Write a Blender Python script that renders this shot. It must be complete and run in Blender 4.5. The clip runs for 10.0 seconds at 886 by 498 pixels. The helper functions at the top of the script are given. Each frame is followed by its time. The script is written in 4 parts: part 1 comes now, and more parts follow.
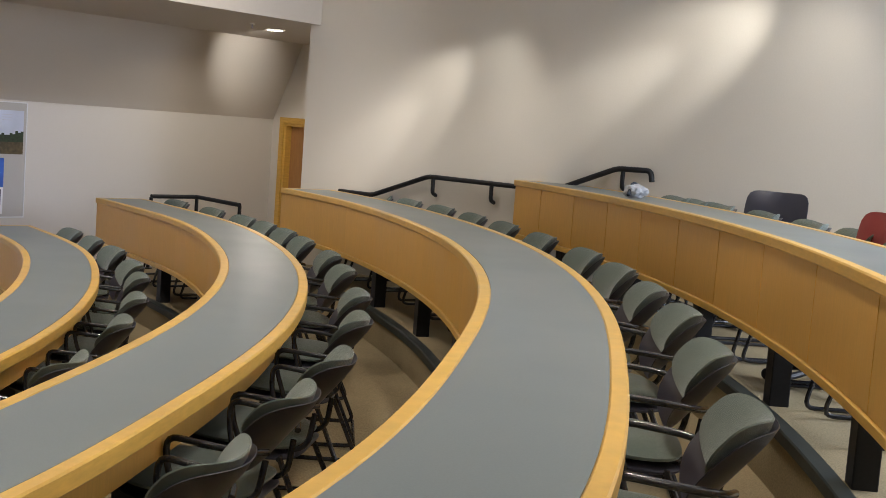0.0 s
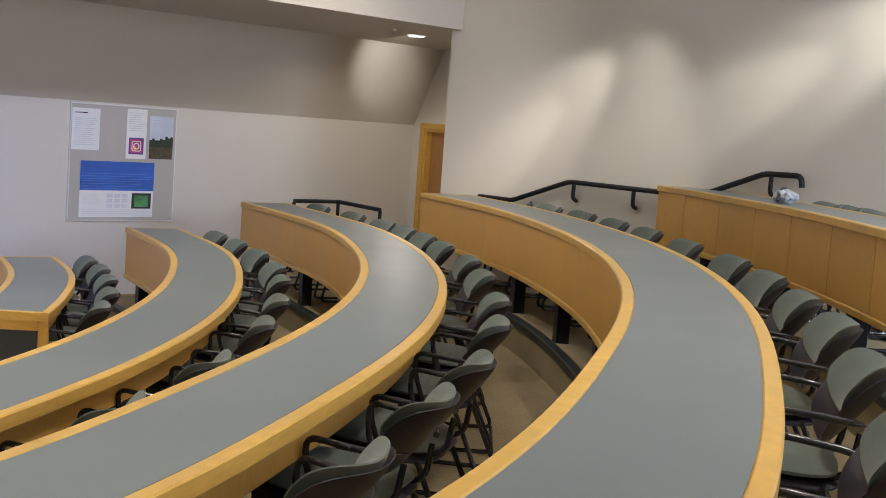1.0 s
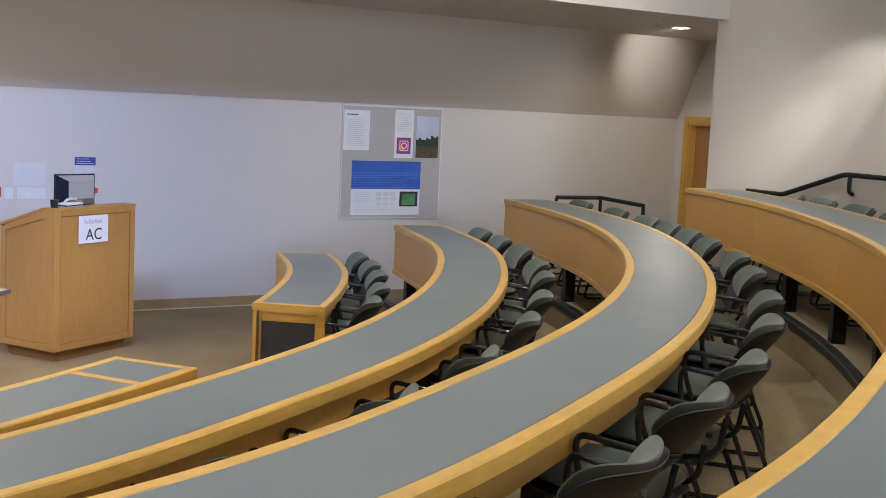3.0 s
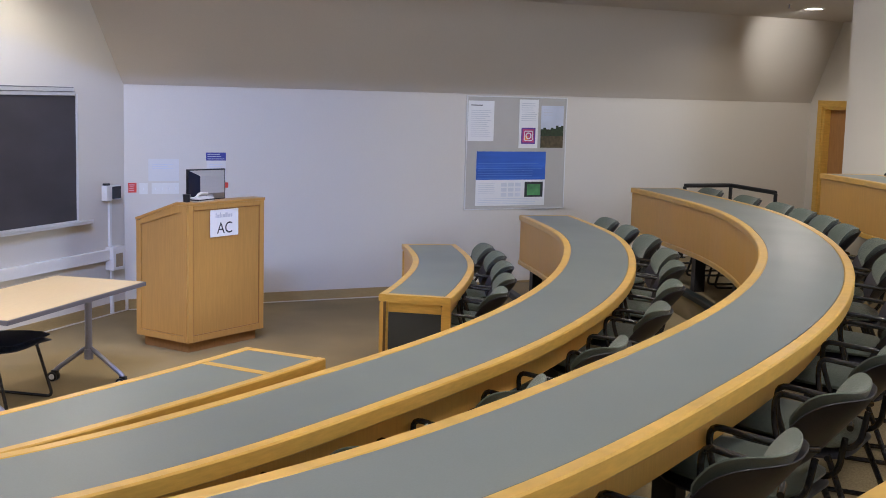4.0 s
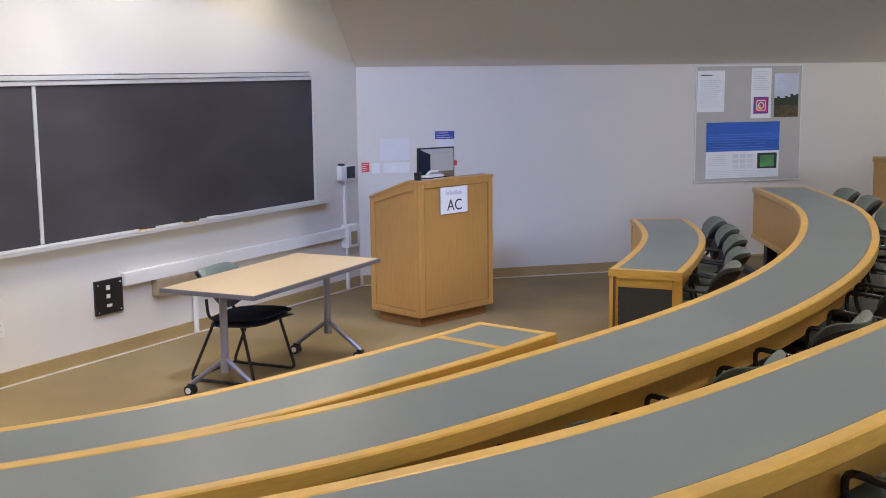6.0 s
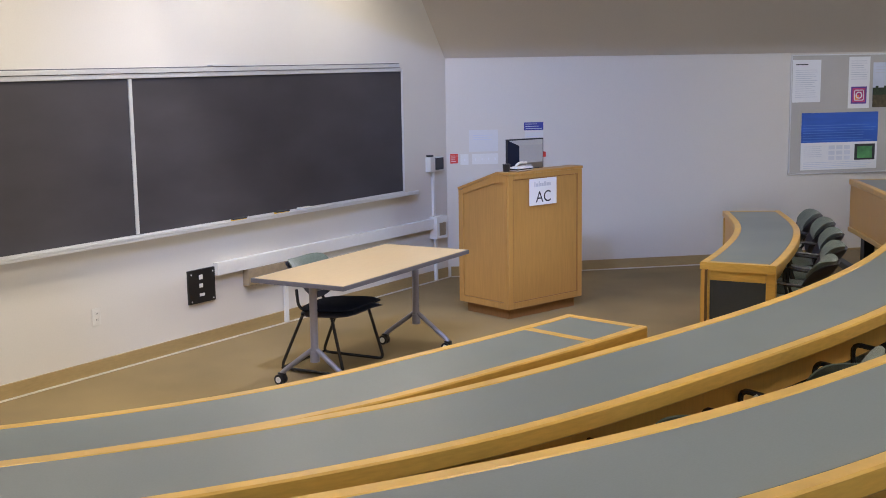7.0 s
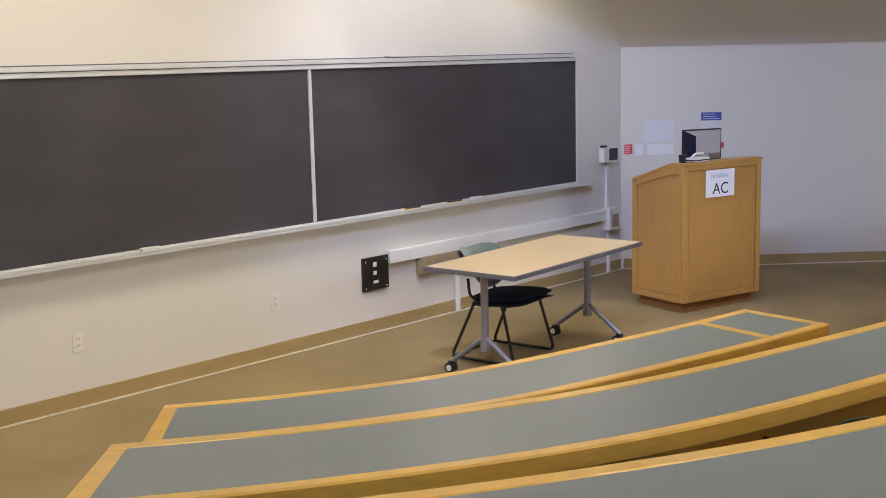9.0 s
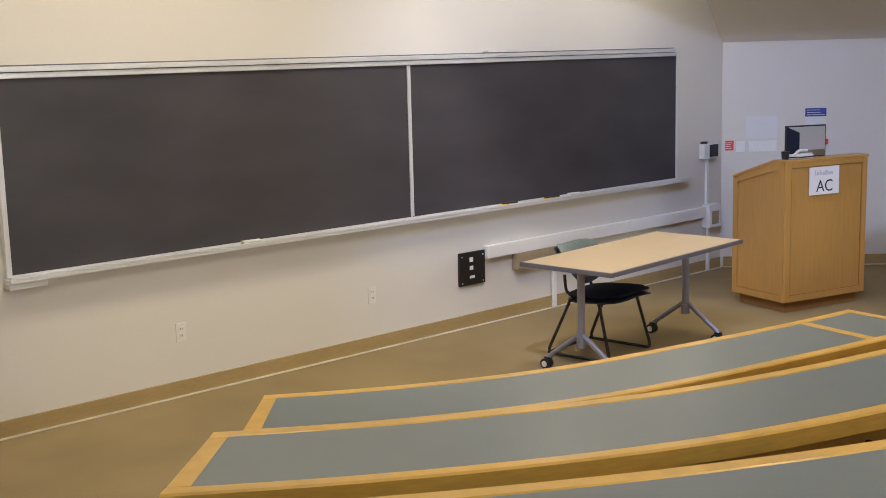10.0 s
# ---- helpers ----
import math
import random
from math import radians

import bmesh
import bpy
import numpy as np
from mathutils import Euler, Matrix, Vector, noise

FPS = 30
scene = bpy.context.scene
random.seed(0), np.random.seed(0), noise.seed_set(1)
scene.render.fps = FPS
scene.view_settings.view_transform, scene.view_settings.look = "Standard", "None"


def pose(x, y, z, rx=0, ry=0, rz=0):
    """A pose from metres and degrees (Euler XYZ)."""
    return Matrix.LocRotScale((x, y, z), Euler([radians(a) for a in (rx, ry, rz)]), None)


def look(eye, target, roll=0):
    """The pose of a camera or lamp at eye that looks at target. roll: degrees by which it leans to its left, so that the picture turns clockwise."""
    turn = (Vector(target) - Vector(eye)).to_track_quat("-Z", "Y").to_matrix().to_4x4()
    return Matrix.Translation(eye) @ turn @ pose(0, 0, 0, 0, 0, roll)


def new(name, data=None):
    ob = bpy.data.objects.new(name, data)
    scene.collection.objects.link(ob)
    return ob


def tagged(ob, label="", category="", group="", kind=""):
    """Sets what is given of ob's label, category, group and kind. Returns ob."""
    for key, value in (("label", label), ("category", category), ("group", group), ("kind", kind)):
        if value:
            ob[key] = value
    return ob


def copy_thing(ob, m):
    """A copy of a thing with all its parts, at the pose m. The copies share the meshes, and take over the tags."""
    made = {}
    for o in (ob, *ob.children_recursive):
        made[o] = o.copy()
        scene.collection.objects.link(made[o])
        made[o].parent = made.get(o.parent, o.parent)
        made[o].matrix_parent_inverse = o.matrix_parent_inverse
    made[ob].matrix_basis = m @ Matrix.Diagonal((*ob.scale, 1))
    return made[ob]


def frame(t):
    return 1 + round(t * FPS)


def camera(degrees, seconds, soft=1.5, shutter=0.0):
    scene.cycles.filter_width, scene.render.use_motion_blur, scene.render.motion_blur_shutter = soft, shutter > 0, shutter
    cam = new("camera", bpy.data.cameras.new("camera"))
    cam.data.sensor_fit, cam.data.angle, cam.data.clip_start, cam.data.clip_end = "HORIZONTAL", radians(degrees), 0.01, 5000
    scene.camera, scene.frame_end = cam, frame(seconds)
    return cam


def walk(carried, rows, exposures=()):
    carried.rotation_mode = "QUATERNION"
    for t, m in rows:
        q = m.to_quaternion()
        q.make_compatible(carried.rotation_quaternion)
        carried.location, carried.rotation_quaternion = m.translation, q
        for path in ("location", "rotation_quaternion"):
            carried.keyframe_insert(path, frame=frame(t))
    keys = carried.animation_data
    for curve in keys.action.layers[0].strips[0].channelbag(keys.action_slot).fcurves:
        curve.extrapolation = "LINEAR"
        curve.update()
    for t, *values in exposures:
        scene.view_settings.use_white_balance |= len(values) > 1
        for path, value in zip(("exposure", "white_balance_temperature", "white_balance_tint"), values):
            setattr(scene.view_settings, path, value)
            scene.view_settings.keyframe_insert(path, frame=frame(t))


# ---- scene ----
# Camera: turned by hand almost on the spot, in the row behind the fourth desk.
LENS = 40.50
cam = camera(LENS, 10.0, soft=0.9)
ROWS = [
    (0, -0.119, -0.060, 2.094, 84.365, -4.279, -95.234),
    (0.5, -0.084, -0.064, 2.082, 84.299, -4.207, -91.810),
    (1, -0.042, -0.053, 2.069, 84.232, -4.159, -88.620),
    (1.5, -0.033, -0.035, 2.061, 84.133, -4.010, -85.587),
    (2, -0.051, -0.028, 2.064, 83.911, -3.688, -82.465),
    (2.5, -0.058, -0.026, 2.073, 83.622, -3.288, -79.457),
    (4, 0.000, -0.005, 2.052, 82.704, -1.517, -70.490),
    (4.5, -0.005, -0.004, 2.052, 82.398, -0.923, -68.032),
    (5, -0.032, -0.006, 2.055, 82.060, -0.240, -65.410),
    (5.5, -0.051, -0.005, 2.057, 81.734, 0.335, -62.631),
    (6, -0.030, 0.007, 2.053, 81.456, 0.549, -59.954),
    (7.5, -0.018, 0.028, 2.048, 81.011, 1.037, -53.765),
    (8, -0.012, 0.034, 2.043, 80.949, 1.158, -51.508),
    (8.5, -0.012, 0.041, 2.041, 80.890, 1.216, -49.550),
    (9, -0.013, 0.034, 2.046, 80.810, 1.294, -47.603),
    (9.5, -0.025, 0.027, 2.050, 80.746, 1.367, -45.403),
    (10, -0.026, 0.026, 2.049, 80.692, 1.429, -42.979),
]
walk(cam, [(t, pose(x, y, z, a, b, c)) for t, x, y, z, a, b, c in ROWS],
     exposures=[(0.0, 0.42, 6260, 11), (2.5, 0.38, 5980, 11), (5.5, 0.25, 6000, 11), (7.5, 0.13, 6230, 10), (9.0, 0.09, 6440, 9), (10.0, -0.02, 6600, 8)])

# ---- plan ----
CX, CY = 6.235, 9.86            # centre of the curved rows
SWAY = [-0.069, 0.070, 0.116, 0.019, -0.019, -0.041, -0.045, -0.018, -0.037, 0.022]   # how far the rows stray from true arcs, every 9 degrees
R_IN = [7.084, 8.224, 9.442, 10.729, 12.010]     # front edge of each grey top
R_OUT = [7.459, 8.617, 9.830, 11.146, 12.400]    # rear edge of each grey top
DESK_Z = [0.760, 0.981, 1.214, 1.458, 1.737]
TIER_Z = [0.0, 0.221, 0.454, 0.698, 0.977]
EDGE = 0.052                     # width of the wooden edging
CHALK_Y = 6.39
S2 = math.sqrt(0.5)


def sway(phi):
    u = min(max((phi + 42) / 9, 0), 8.999)
    k = int(u)
    x = u - k
    b = [2 * SWAY[0] - SWAY[1]] + SWAY + [2 * SWAY[-1] - SWAY[-2]]
    p0, p1, p2, p3 = b[k:k + 4]
    return p1 + 0.5 * x * (p2 - p0 + x * (2 * p0 - 5 * p1 + 4 * p2 - p3 + x * (3 * (p1 - p2) + p3 - p0)))


def on_row(phi, r, z=0.0):
    a = radians(phi)
    r += sway(phi)
    return Vector((CX + r * math.sin(a), CY - r * math.cos(a), z))


# ---- light ----
world = bpy.data.worlds.new("world")
scene.world = world
world.use_nodes = True
wn = world.node_tree
bg = wn.nodes["Background"]
sky = wn.nodes.new("ShaderNodeTexSky")
sky.sky_type = "NISHITA"
sky.sun_disc = False
sky.sun_elevation, sky.sun_rotation = radians(35), radians(200)
wn.links.new(sky.outputs[0], bg.inputs[0])
bg.inputs[1].default_value = 0.1


def lamp(name, kind, m, energy, colour, **kw):
    data = bpy.data.lights.new(name, kind)
    data.energy, data.color = energy, colour
    for k, v in kw.items():
        if k == "size":
            data.size = v
        elif k == "size_y":
            data.shape, data.size_y = "RECTANGLE", v
        elif k == "radius":
            data.shadow_soft_size = v
        elif k == "cone":
            data.spot_size = radians(v)
        elif k == "blend":
            data.spot_blend = v
    ob = new(name, data)
    ob.matrix_world = m
    return ob


WARM, NEUTRAL, BLUE = (1.0, 0.86, 0.68), (1.0, 0.90, 0.77), (0.37, 0.51, 1.0)
# recessed lamps in the high ceiling: (x, y, watts)
CEIL_Z = 4.45
CAN_W = 125.0
CANS = [(3.2, 4.6, 1.4), (6.4, 4.4, 1.5), (1.4, 2.2, 1.0), (4.6, 2.0, 1.4), (7.6, 1.8, 1.2), (9.6, 1.0, 0.8), (-0.4, -0.6, 0.8), (3.0, -1.0, 1.2), (6.2, -1.6, 0.9), (0.6, -3.6, 0.6), (4.0, -4.0, 0.6)]
for x, y, w in CANS:
    lamp("ceiling_glow", "SPOT", pose(x, y, CEIL_Z - 0.03), w * CAN_W, NEUTRAL, radius=0.09, cone=112, blend=0.55)
# downlights close to the wall with the handrails: place, and the near and far ends of the streak that each throws
WASH = [(9.42, -1.32, 3.31, (10.82, -0.68, 2.16), (11.25, -0.25, 1.72), 1.0), (7.46, -3.28, 3.58, (8.92, -2.58, 2.72), (9.70, -1.80, 2.22), 1.75)]
for x, y, z, near, far, w in WASH:
    lamp("wall_washer_glow", "SPOT", look((x, y, z), (x + 0.50, y + 0.15, z - 1.0)), 30, (1.0, 0.93, 0.80), radius=0.10, cone=92, blend=1.0)
    lamp("wall_washer_glow", "SPOT", look((x, y, z), near), 78 * w, (1.0, 0.93, 0.80), radius=0.04, cone=34, blend=0.9)
    lamp("wall_washer_glow", "SPOT", look((x, y, z), far), 130 * w, (1.0, 0.93, 0.80), radius=0.03, cone=18, blend=0.9)
# downlight in the low ceiling over the corner by the door
lamp("downlight_glow", "SPOT", pose(12.72, 0.60, 2.965), 38, (1.0, 0.90, 0.76), radius=0.06, cone=166, blend=0.4)
lamp("downlight_glow", "SPOT", look((12.72, 0.60, 2.965), (14.19, 1.02, 2.78)), 92, (1.0, 0.94, 0.84), radius=0.08, cone=40, blend=1.0)
# lamps that wash the chalkboard wall from above
for x in (2.3, 3.9, 5.4):
    lamp("board_glow", "SPOT", look((x, CHALK_Y - 1.4, CEIL_Z - 0.08), (x, CHALK_Y, 2.2)), 80, (1.0, 0.88, 0.72), radius=0.06, cone=125, blend=0.9)
# fill spots added in the high ceiling, aimed under the soffit at the lectern's wall
FILL_SPOTS = [(3.9, 1.9, (10.7, 5.0, 1.2), 640, BLUE), (3.0, 2.8, (8.2, 6.3, 0.8), 860, BLUE), (1.2, 1.4, (5.0, 6.39, 0.8), 420, NEUTRAL), (5.2, 0.6, (13.6, 2.2, 1.3), 560, (0.95, 0.90, 0.86))]
for x, y, target, watts, tint in FILL_SPOTS:
    lamp("fill_glow", "SPOT", look((x, y, CEIL_Z - 0.06), target), watts, tint, radius=0.18, cone=58, blend=0.9)
# warm recessed lamps, unseen, added in the soffit to brighten its chalkboard end
SOFFIT_FILL = [(6.35, 5.72), (7.75, 5.72)]
for x, y in SOFFIT_FILL:
    lamp("soffit_fill_glow", "SPOT", pose(x, y, 2.99), 36, (1.0, 0.90, 0.76), radius=0.10, cone=160, blend=0.4)
# bluish daylight from the rear, through a window that is unseen and assumed
lamp("unseen_window_glow", "AREA", look((4.0, -5.42, 3.0), (4.6, 3.0, 2.2)), 235, (0.77, 0.86, 1.0), size=3.3, size_y=1.6)


# ---- materials ----
def material(name, colour, rough=0.6, metal=0.0, grain=40.0, amount=0.12, blotch=1.5, bump=0.08, stretch=(1, 1, 1), spec=0.5, sheen=0.0, vary=0.0, turn=(0, 0, 0), coat=0.0):
    """A surface with a fine grain and slow blotches in object space."""
    mat = bpy.data.materials.new(name)
    mat.use_nodes = True
    nt = mat.node_tree
    b = nt.nodes["Principled BSDF"]
    tc = nt.nodes.new("ShaderNodeTexCoord")
    mp = nt.nodes.new("ShaderNodeMapping")
    mp.inputs["Scale"].default_value = stretch
    mp.inputs["Rotation"].default_value = turn
    nt.links.new(tc.outputs["Object"], mp.inputs[0])
    n1, n2 = nt.nodes.new("ShaderNodeTexNoise"), nt.nodes.new("ShaderNodeTexNoise")
    n1.inputs["Scale"].default_value, n1.inputs["Detail"].default_value = grain, 5
    n2.inputs["Scale"].default_value, n2.inputs["Detail"].default_value = blotch, 3
    nt.links.new(mp.outputs[0], n1.inputs[0])
    nt.links.new(tc.outputs["Object"], n2.inputs[0])
    add = nt.nodes.new("ShaderNodeMath")
    add.operation = "ADD"
    nt.links.new(n1.outputs[0], add.inputs[0])
    nt.links.new(n2.outputs[0], add.inputs[1])
    last = add.outputs[0]
    if vary:
        oi = nt.nodes.new("ShaderNodeObjectInfo")
        ma = nt.nodes.new("ShaderNodeMath")
        ma.operation = "MULTIPLY_ADD"
        nt.links.new(oi.outputs["Random"], ma.inputs[0])
        ma.inputs[1].default_value = vary
        nt.links.new(last, ma.inputs[2])
        last = ma.outputs[0]
    mr = nt.nodes.new("ShaderNodeMapRange")
    mr.inputs["From Min"].default_value, mr.inputs["From Max"].default_value = 0.65, 1.35 + vary
    mr.inputs["To Min"].default_value, mr.inputs["To Max"].default_value = 1 - amount, 1 + amount
    nt.links.new(last, mr.inputs[0])
    mx = nt.nodes.new("ShaderNodeVectorMath")
    mx.operation = "SCALE"
    mx.inputs[0].default_value = colour
    nt.links.new(mr.outputs[0], mx.inputs["Scale"])
    nt.links.new(mx.outputs[0], b.inputs["Base Color"])
    rr = nt.nodes.new("ShaderNodeMapRange")
    rr.inputs["From Min"].default_value, rr.inputs["From Max"].default_value = 0.3, 0.7
    rr.inputs["To Min"].default_value, rr.inputs["To Max"].default_value = max(0.02, rough - 0.06), min(1, rough + 0.06)
    nt.links.new(n2.outputs[0], rr.inputs[0])
    nt.links.new(rr.outputs[0], b.inputs["Roughness"])
    b.inputs["Metallic"].default_value = metal
    b.inputs["Specular IOR Level"].default_value = spec
    b.inputs["Sheen Weight"].default_value = sheen
    b.inputs["Coat Weight"].default_value = coat
    b.inputs["Coat Roughness"].default_value = 0.25
    if bump:
        bp = nt.nodes.new("ShaderNodeBump")
        bp.inputs["Strength"].default_value, bp.inputs["Distance"].default_value = bump, 0.004
        nt.links.new(n1.outputs[0], bp.inputs["Height"])
        nt.links.new(bp.outputs[0], b.inputs["Normal"])
    return mat


def glowing(name, colour, strength):
    mat = bpy.data.materials.new(name)
    mat.use_nodes = True
    b = mat.node_tree.nodes["Principled BSDF"]
    b.inputs["Base Color"].default_value = (*colour, 1)
    b.inputs["Emission Color"].default_value = (*colour, 1)
    b.inputs["Emission Strength"].default_value = strength
    return mat


M_WALL = material("wall_paint", (0.66, 0.62, 0.555), 0.75, grain=90, amount=0.025, blotch=0.6, bump=0.10, spec=0.25)
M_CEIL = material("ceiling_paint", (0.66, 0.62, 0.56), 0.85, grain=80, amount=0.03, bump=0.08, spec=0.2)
# the ceiling paint again, with the soffit's shade put into its base colour
M_SOFFIT = material("soffit_shaded_paint", (0.55, 0.50, 0.44), 0.85, grain=80, amount=0.03, bump=0.08, spec=0.2)
M_DARKLAM = material("dark_laminate", (0.045, 0.052, 0.058), 0.45, grain=120, amount=0.1, bump=0.02)
M_LAM = material("grey_laminate", (0.148, 0.175, 0.180), 0.38, grain=160, amount=0.07, blotch=0.8, bump=0.02, spec=0.9)
M_EDGE = material("maple_edging", (0.63, 0.375, 0.075), 0.36, grain=14, amount=0.16, blotch=2.2, bump=0.03, stretch=(1, 1, 6), coat=0.15)
M_VENEER = material("oak_veneer", (0.66, 0.370, 0.082), 0.42, grain=22, amount=0.13, blotch=1.3, bump=0.03, stretch=(5, 5, 0.35), vary=0.35, coat=0.1)
M_OAK = material("lectern_oak", (0.47, 0.255, 0.070), 0.40, grain=20, amount=0.17, blotch=1.6, bump=0.04, stretch=(4, 4, 0.3), vary=0.3, coat=0.1)
M_TRIM = material("lectern_trim", (0.30, 0.14, 0.040), 0.40, grain=20, amount=0.15, bump=0.04, stretch=(4, 4, 0.4))
M_GAP = material("stained_backing", (0.15, 0.075, 0.020), 0.6, grain=20, amount=0.15, stretch=(5, 5, 0.35))
M_NAVYSEAT = material("navy_seat", (0.010, 0.013, 0.026), 0.85, grain=300, amount=0.25, bump=0.4, spec=0.2)
M_CARPET = material("brown_carpet", (0.262, 0.198, 0.106), 0.95, grain=120, amount=0.27, blotch=1.2, bump=0.6, spec=0.1)
M_RISER = material("riser_carpet", (0.300, 0.240, 0.142), 0.95, grain=120, amount=0.30, blotch=1.2, bump=0.6, spec=0.1)
M_NOSE = material("rubber_nosing", (0.012, 0.017, 0.015), 0.5, grain=60, amount=0.2)
M_BASE = material("wood_baseboard", (0.36, 0.255, 0.110), 0.5, grain=18, amount=0.12, stretch=(1, 1, 5))
M_STEEL = material("black_steel", (0.012, 0.012, 0.014), 0.45, grain=60, amount=0.2, bump=0.02, spec=0.3)
M_TUBE = material("black_tube", (0.020, 0.020, 0.024), 0.22, grain=60, amount=0.2, bump=0.0, spec=0.7)
M_FABRIC = material("green_fabric", (0.098, 0.122, 0.104), 0.92, grain=320, amount=0.32, blotch=6, bump=0.5, spec=0.15, sheen=0.35, vary=0.25)
M_SHELL = material("charcoal_plastic", (0.028, 0.029, 0.044), 0.38, grain=200, amount=0.15, bump=0.10)
M_BOARD = material("slate_board", (0.053, 0.049, 0.054), 0.55, grain=1.7, amount=0.26, blotch=0.9, bump=0.02, stretch=(1, 1, 2.5), spec=0.35)
M_ALU = material("aluminium", (0.74, 0.74, 0.74), 0.38, metal=0.45, grain=80, amount=0.06, bump=0.02)
M_WHITE = material("white_plastic", (0.74, 0.73, 0.70), 0.45, grain=60, amount=0.03, bump=0.02)
M_PAPER = material("white_paper", (0.80, 0.80, 0.80), 0.8, grain=30, amount=0.02, bump=0.02)
M_NOTICE = material("faded_paper", (0.68, 0.67, 0.655), 0.8, grain=30, amount=0.02, bump=0.02)
M_STRIP = material("carpet_strip", (0.64, 0.58, 0.48), 0.6, grain=40, amount=0.08)
M_PLATE = material("cream_plastic", (0.70, 0.67, 0.61), 0.5, grain=60, amount=0.03, bump=0.02)
M_PANEL = material("black_plate", (0.012, 0.012, 0.013), 0.4, grain=50, amount=0.2)
M_BLACK = material("black_plastic", (0.012, 0.013, 0.016), 0.32, grain=80, amount=0.2, bump=0.03)
M_TABLE = material("maple_laminate", (0.55, 0.42, 0.25), 0.38, grain=18, amount=0.07, blotch=1.6, bump=0.02, stretch=(0.6, 7, 1))
M_TEDGE = material("grey_table_edge", (0.13, 0.125, 0.14), 0.45, grain=60, amount=0.1)
M_TLEG = material("silver_grey_steel", (0.30, 0.30, 0.37), 0.34, metal=0.5, grain=60, amount=0.08)
M_BRASS = material("brown_box", (0.33, 0.26, 0.17), 0.6, grain=30, amount=0.15)
M_CORK = material("grey_tackboard", (0.47, 0.45, 0.41), 0.9, grain=200, amount=0.10, bump=0.3)
M_BLUE = material("blue_print", (0.035, 0.12, 0.50), 0.5, grain=3, amount=0.35, blotch=1.5, bump=0.0, stretch=(0.3, 0.3, 3))
M_NAVY = material("navy_print", (0.03, 0.04, 0.28), 0.5, grain=20, amount=0.2, bump=0.0)
M_RED = material("red_print", (0.62, 0.05, 0.04), 0.5, grain=20, amount=0.1, bump=0.0)
M_GREEN = material("green_print", (0.08, 0.26, 0.09), 0.5, grain=14, amount=0.5, bump=0.0)
M_GREENDARK = material("dark_green_print", (0.030, 0.052, 0.020), 0.6, grain=40, amount=0.5, bump=0.0)
M_BLUELINE = material("light_blue_print", (0.10, 0.23, 0.62), 0.5, grain=4, amount=0.2, bump=0.0)
M_PALE = material("pale_grey_print", (0.68, 0.70, 0.75), 0.6, grain=6, amount=0.12, bump=0.0)
M_SKYP = material("pale_blue_print", (0.58, 0.62, 0.72), 0.6, grain=4, amount=0.15, bump=0.0)
M_EARTH = material("landscape_print", (0.10, 0.075, 0.035), 0.6, grain=30, amount=0.5, bump=0.0)
M_INK = material("grey_ink", (0.56, 0.57, 0.62), 0.7, grain=20, amount=0.1, bump=0.0)
M_DARKINK = material("black_ink", (0.03, 0.03, 0.035), 0.7, grain=20, amount=0.1, bump=0.0)
M_PINK = material("magenta_print", (0.50, 0.06, 0.20), 0.5, grain=8, amount=0.3, bump=0.0)
M_VIOLET = material("violet_print", (0.13, 0.05, 0.30), 0.5, grain=8, amount=0.3, bump=0.0)
M_ORANGE = material("orange_print", (0.85, 0.28, 0.08), 0.5, grain=8, amount=0.3, bump=0.0)
M_YELLOW = material("yellow_felt", (0.72, 0.46, 0.05), 0.8, grain=90, amount=0.2)
M_REDFAB = material("red_fabric", (0.23, 0.022, 0.018), 0.9, grain=260, amount=0.25, bump=0.4, sheen=0.2)
M_BAG = material("pale_cloth", (0.42, 0.43, 0.46), 0.85, grain=12, amount=0.25, blotch=9, bump=0.3)
M_BAGDARK = material("dark_cloth", (0.03, 0.035, 0.05), 0.85, grain=30, amount=0.25, bump=0.3)
M_SILVER = material("silver_plastic", (0.42, 0.41, 0.39), 0.38, metal=0.2, grain=60, amount=0.05, bump=0.0)
M_GLASSY = material("dark_screen", (0.012, 0.016, 0.03), 0.10, grain=5, amount=0.1, bump=0.0)
M_DOOR = material("stained_door", (0.40, 0.20, 0.07), 0.42, grain=16, amount=0.2, bump=0.03, stretch=(5, 5, 0.3))
M_LAMPGLOW = glowing("lamp_glow", (1.0, 0.95, 0.86), 9.0)
M_PANELGLOW = glowing("panel_glow", (1.0, 0.95, 0.88), 4.0)


# ---- builders ----
def link(name, bm, mat, parent=None, label="", smooth=False):
    bmesh.ops.recalc_face_normals(bm, faces=bm.faces)
    me = bpy.data.meshes.new(name)
    bm.to_mesh(me)
    bm.free()
    me.materials.append(mat)
    if smooth:
        me.polygons.foreach_set("use_smooth", [True] * len(me.polygons))
        try:
            me.set_sharp_from_angle(angle=radians(40))
        except AttributeError:
            pass
    ob = new(name, me)
    if parent:
        ob.parent = parent
    if label:
        tagged(ob, label)
    return ob


def part(name, bm, mat, parent, label="", smooth=False):
    return link(name, bm, mat, parent, label, smooth)


def thing(name, label, category, m=None, group="", kind=""):
    ob = new(name)
    ob.empty_display_size = 0.1
    if m is not None:
        ob.matrix_world = m
    return tagged(ob, label, category, group, kind)


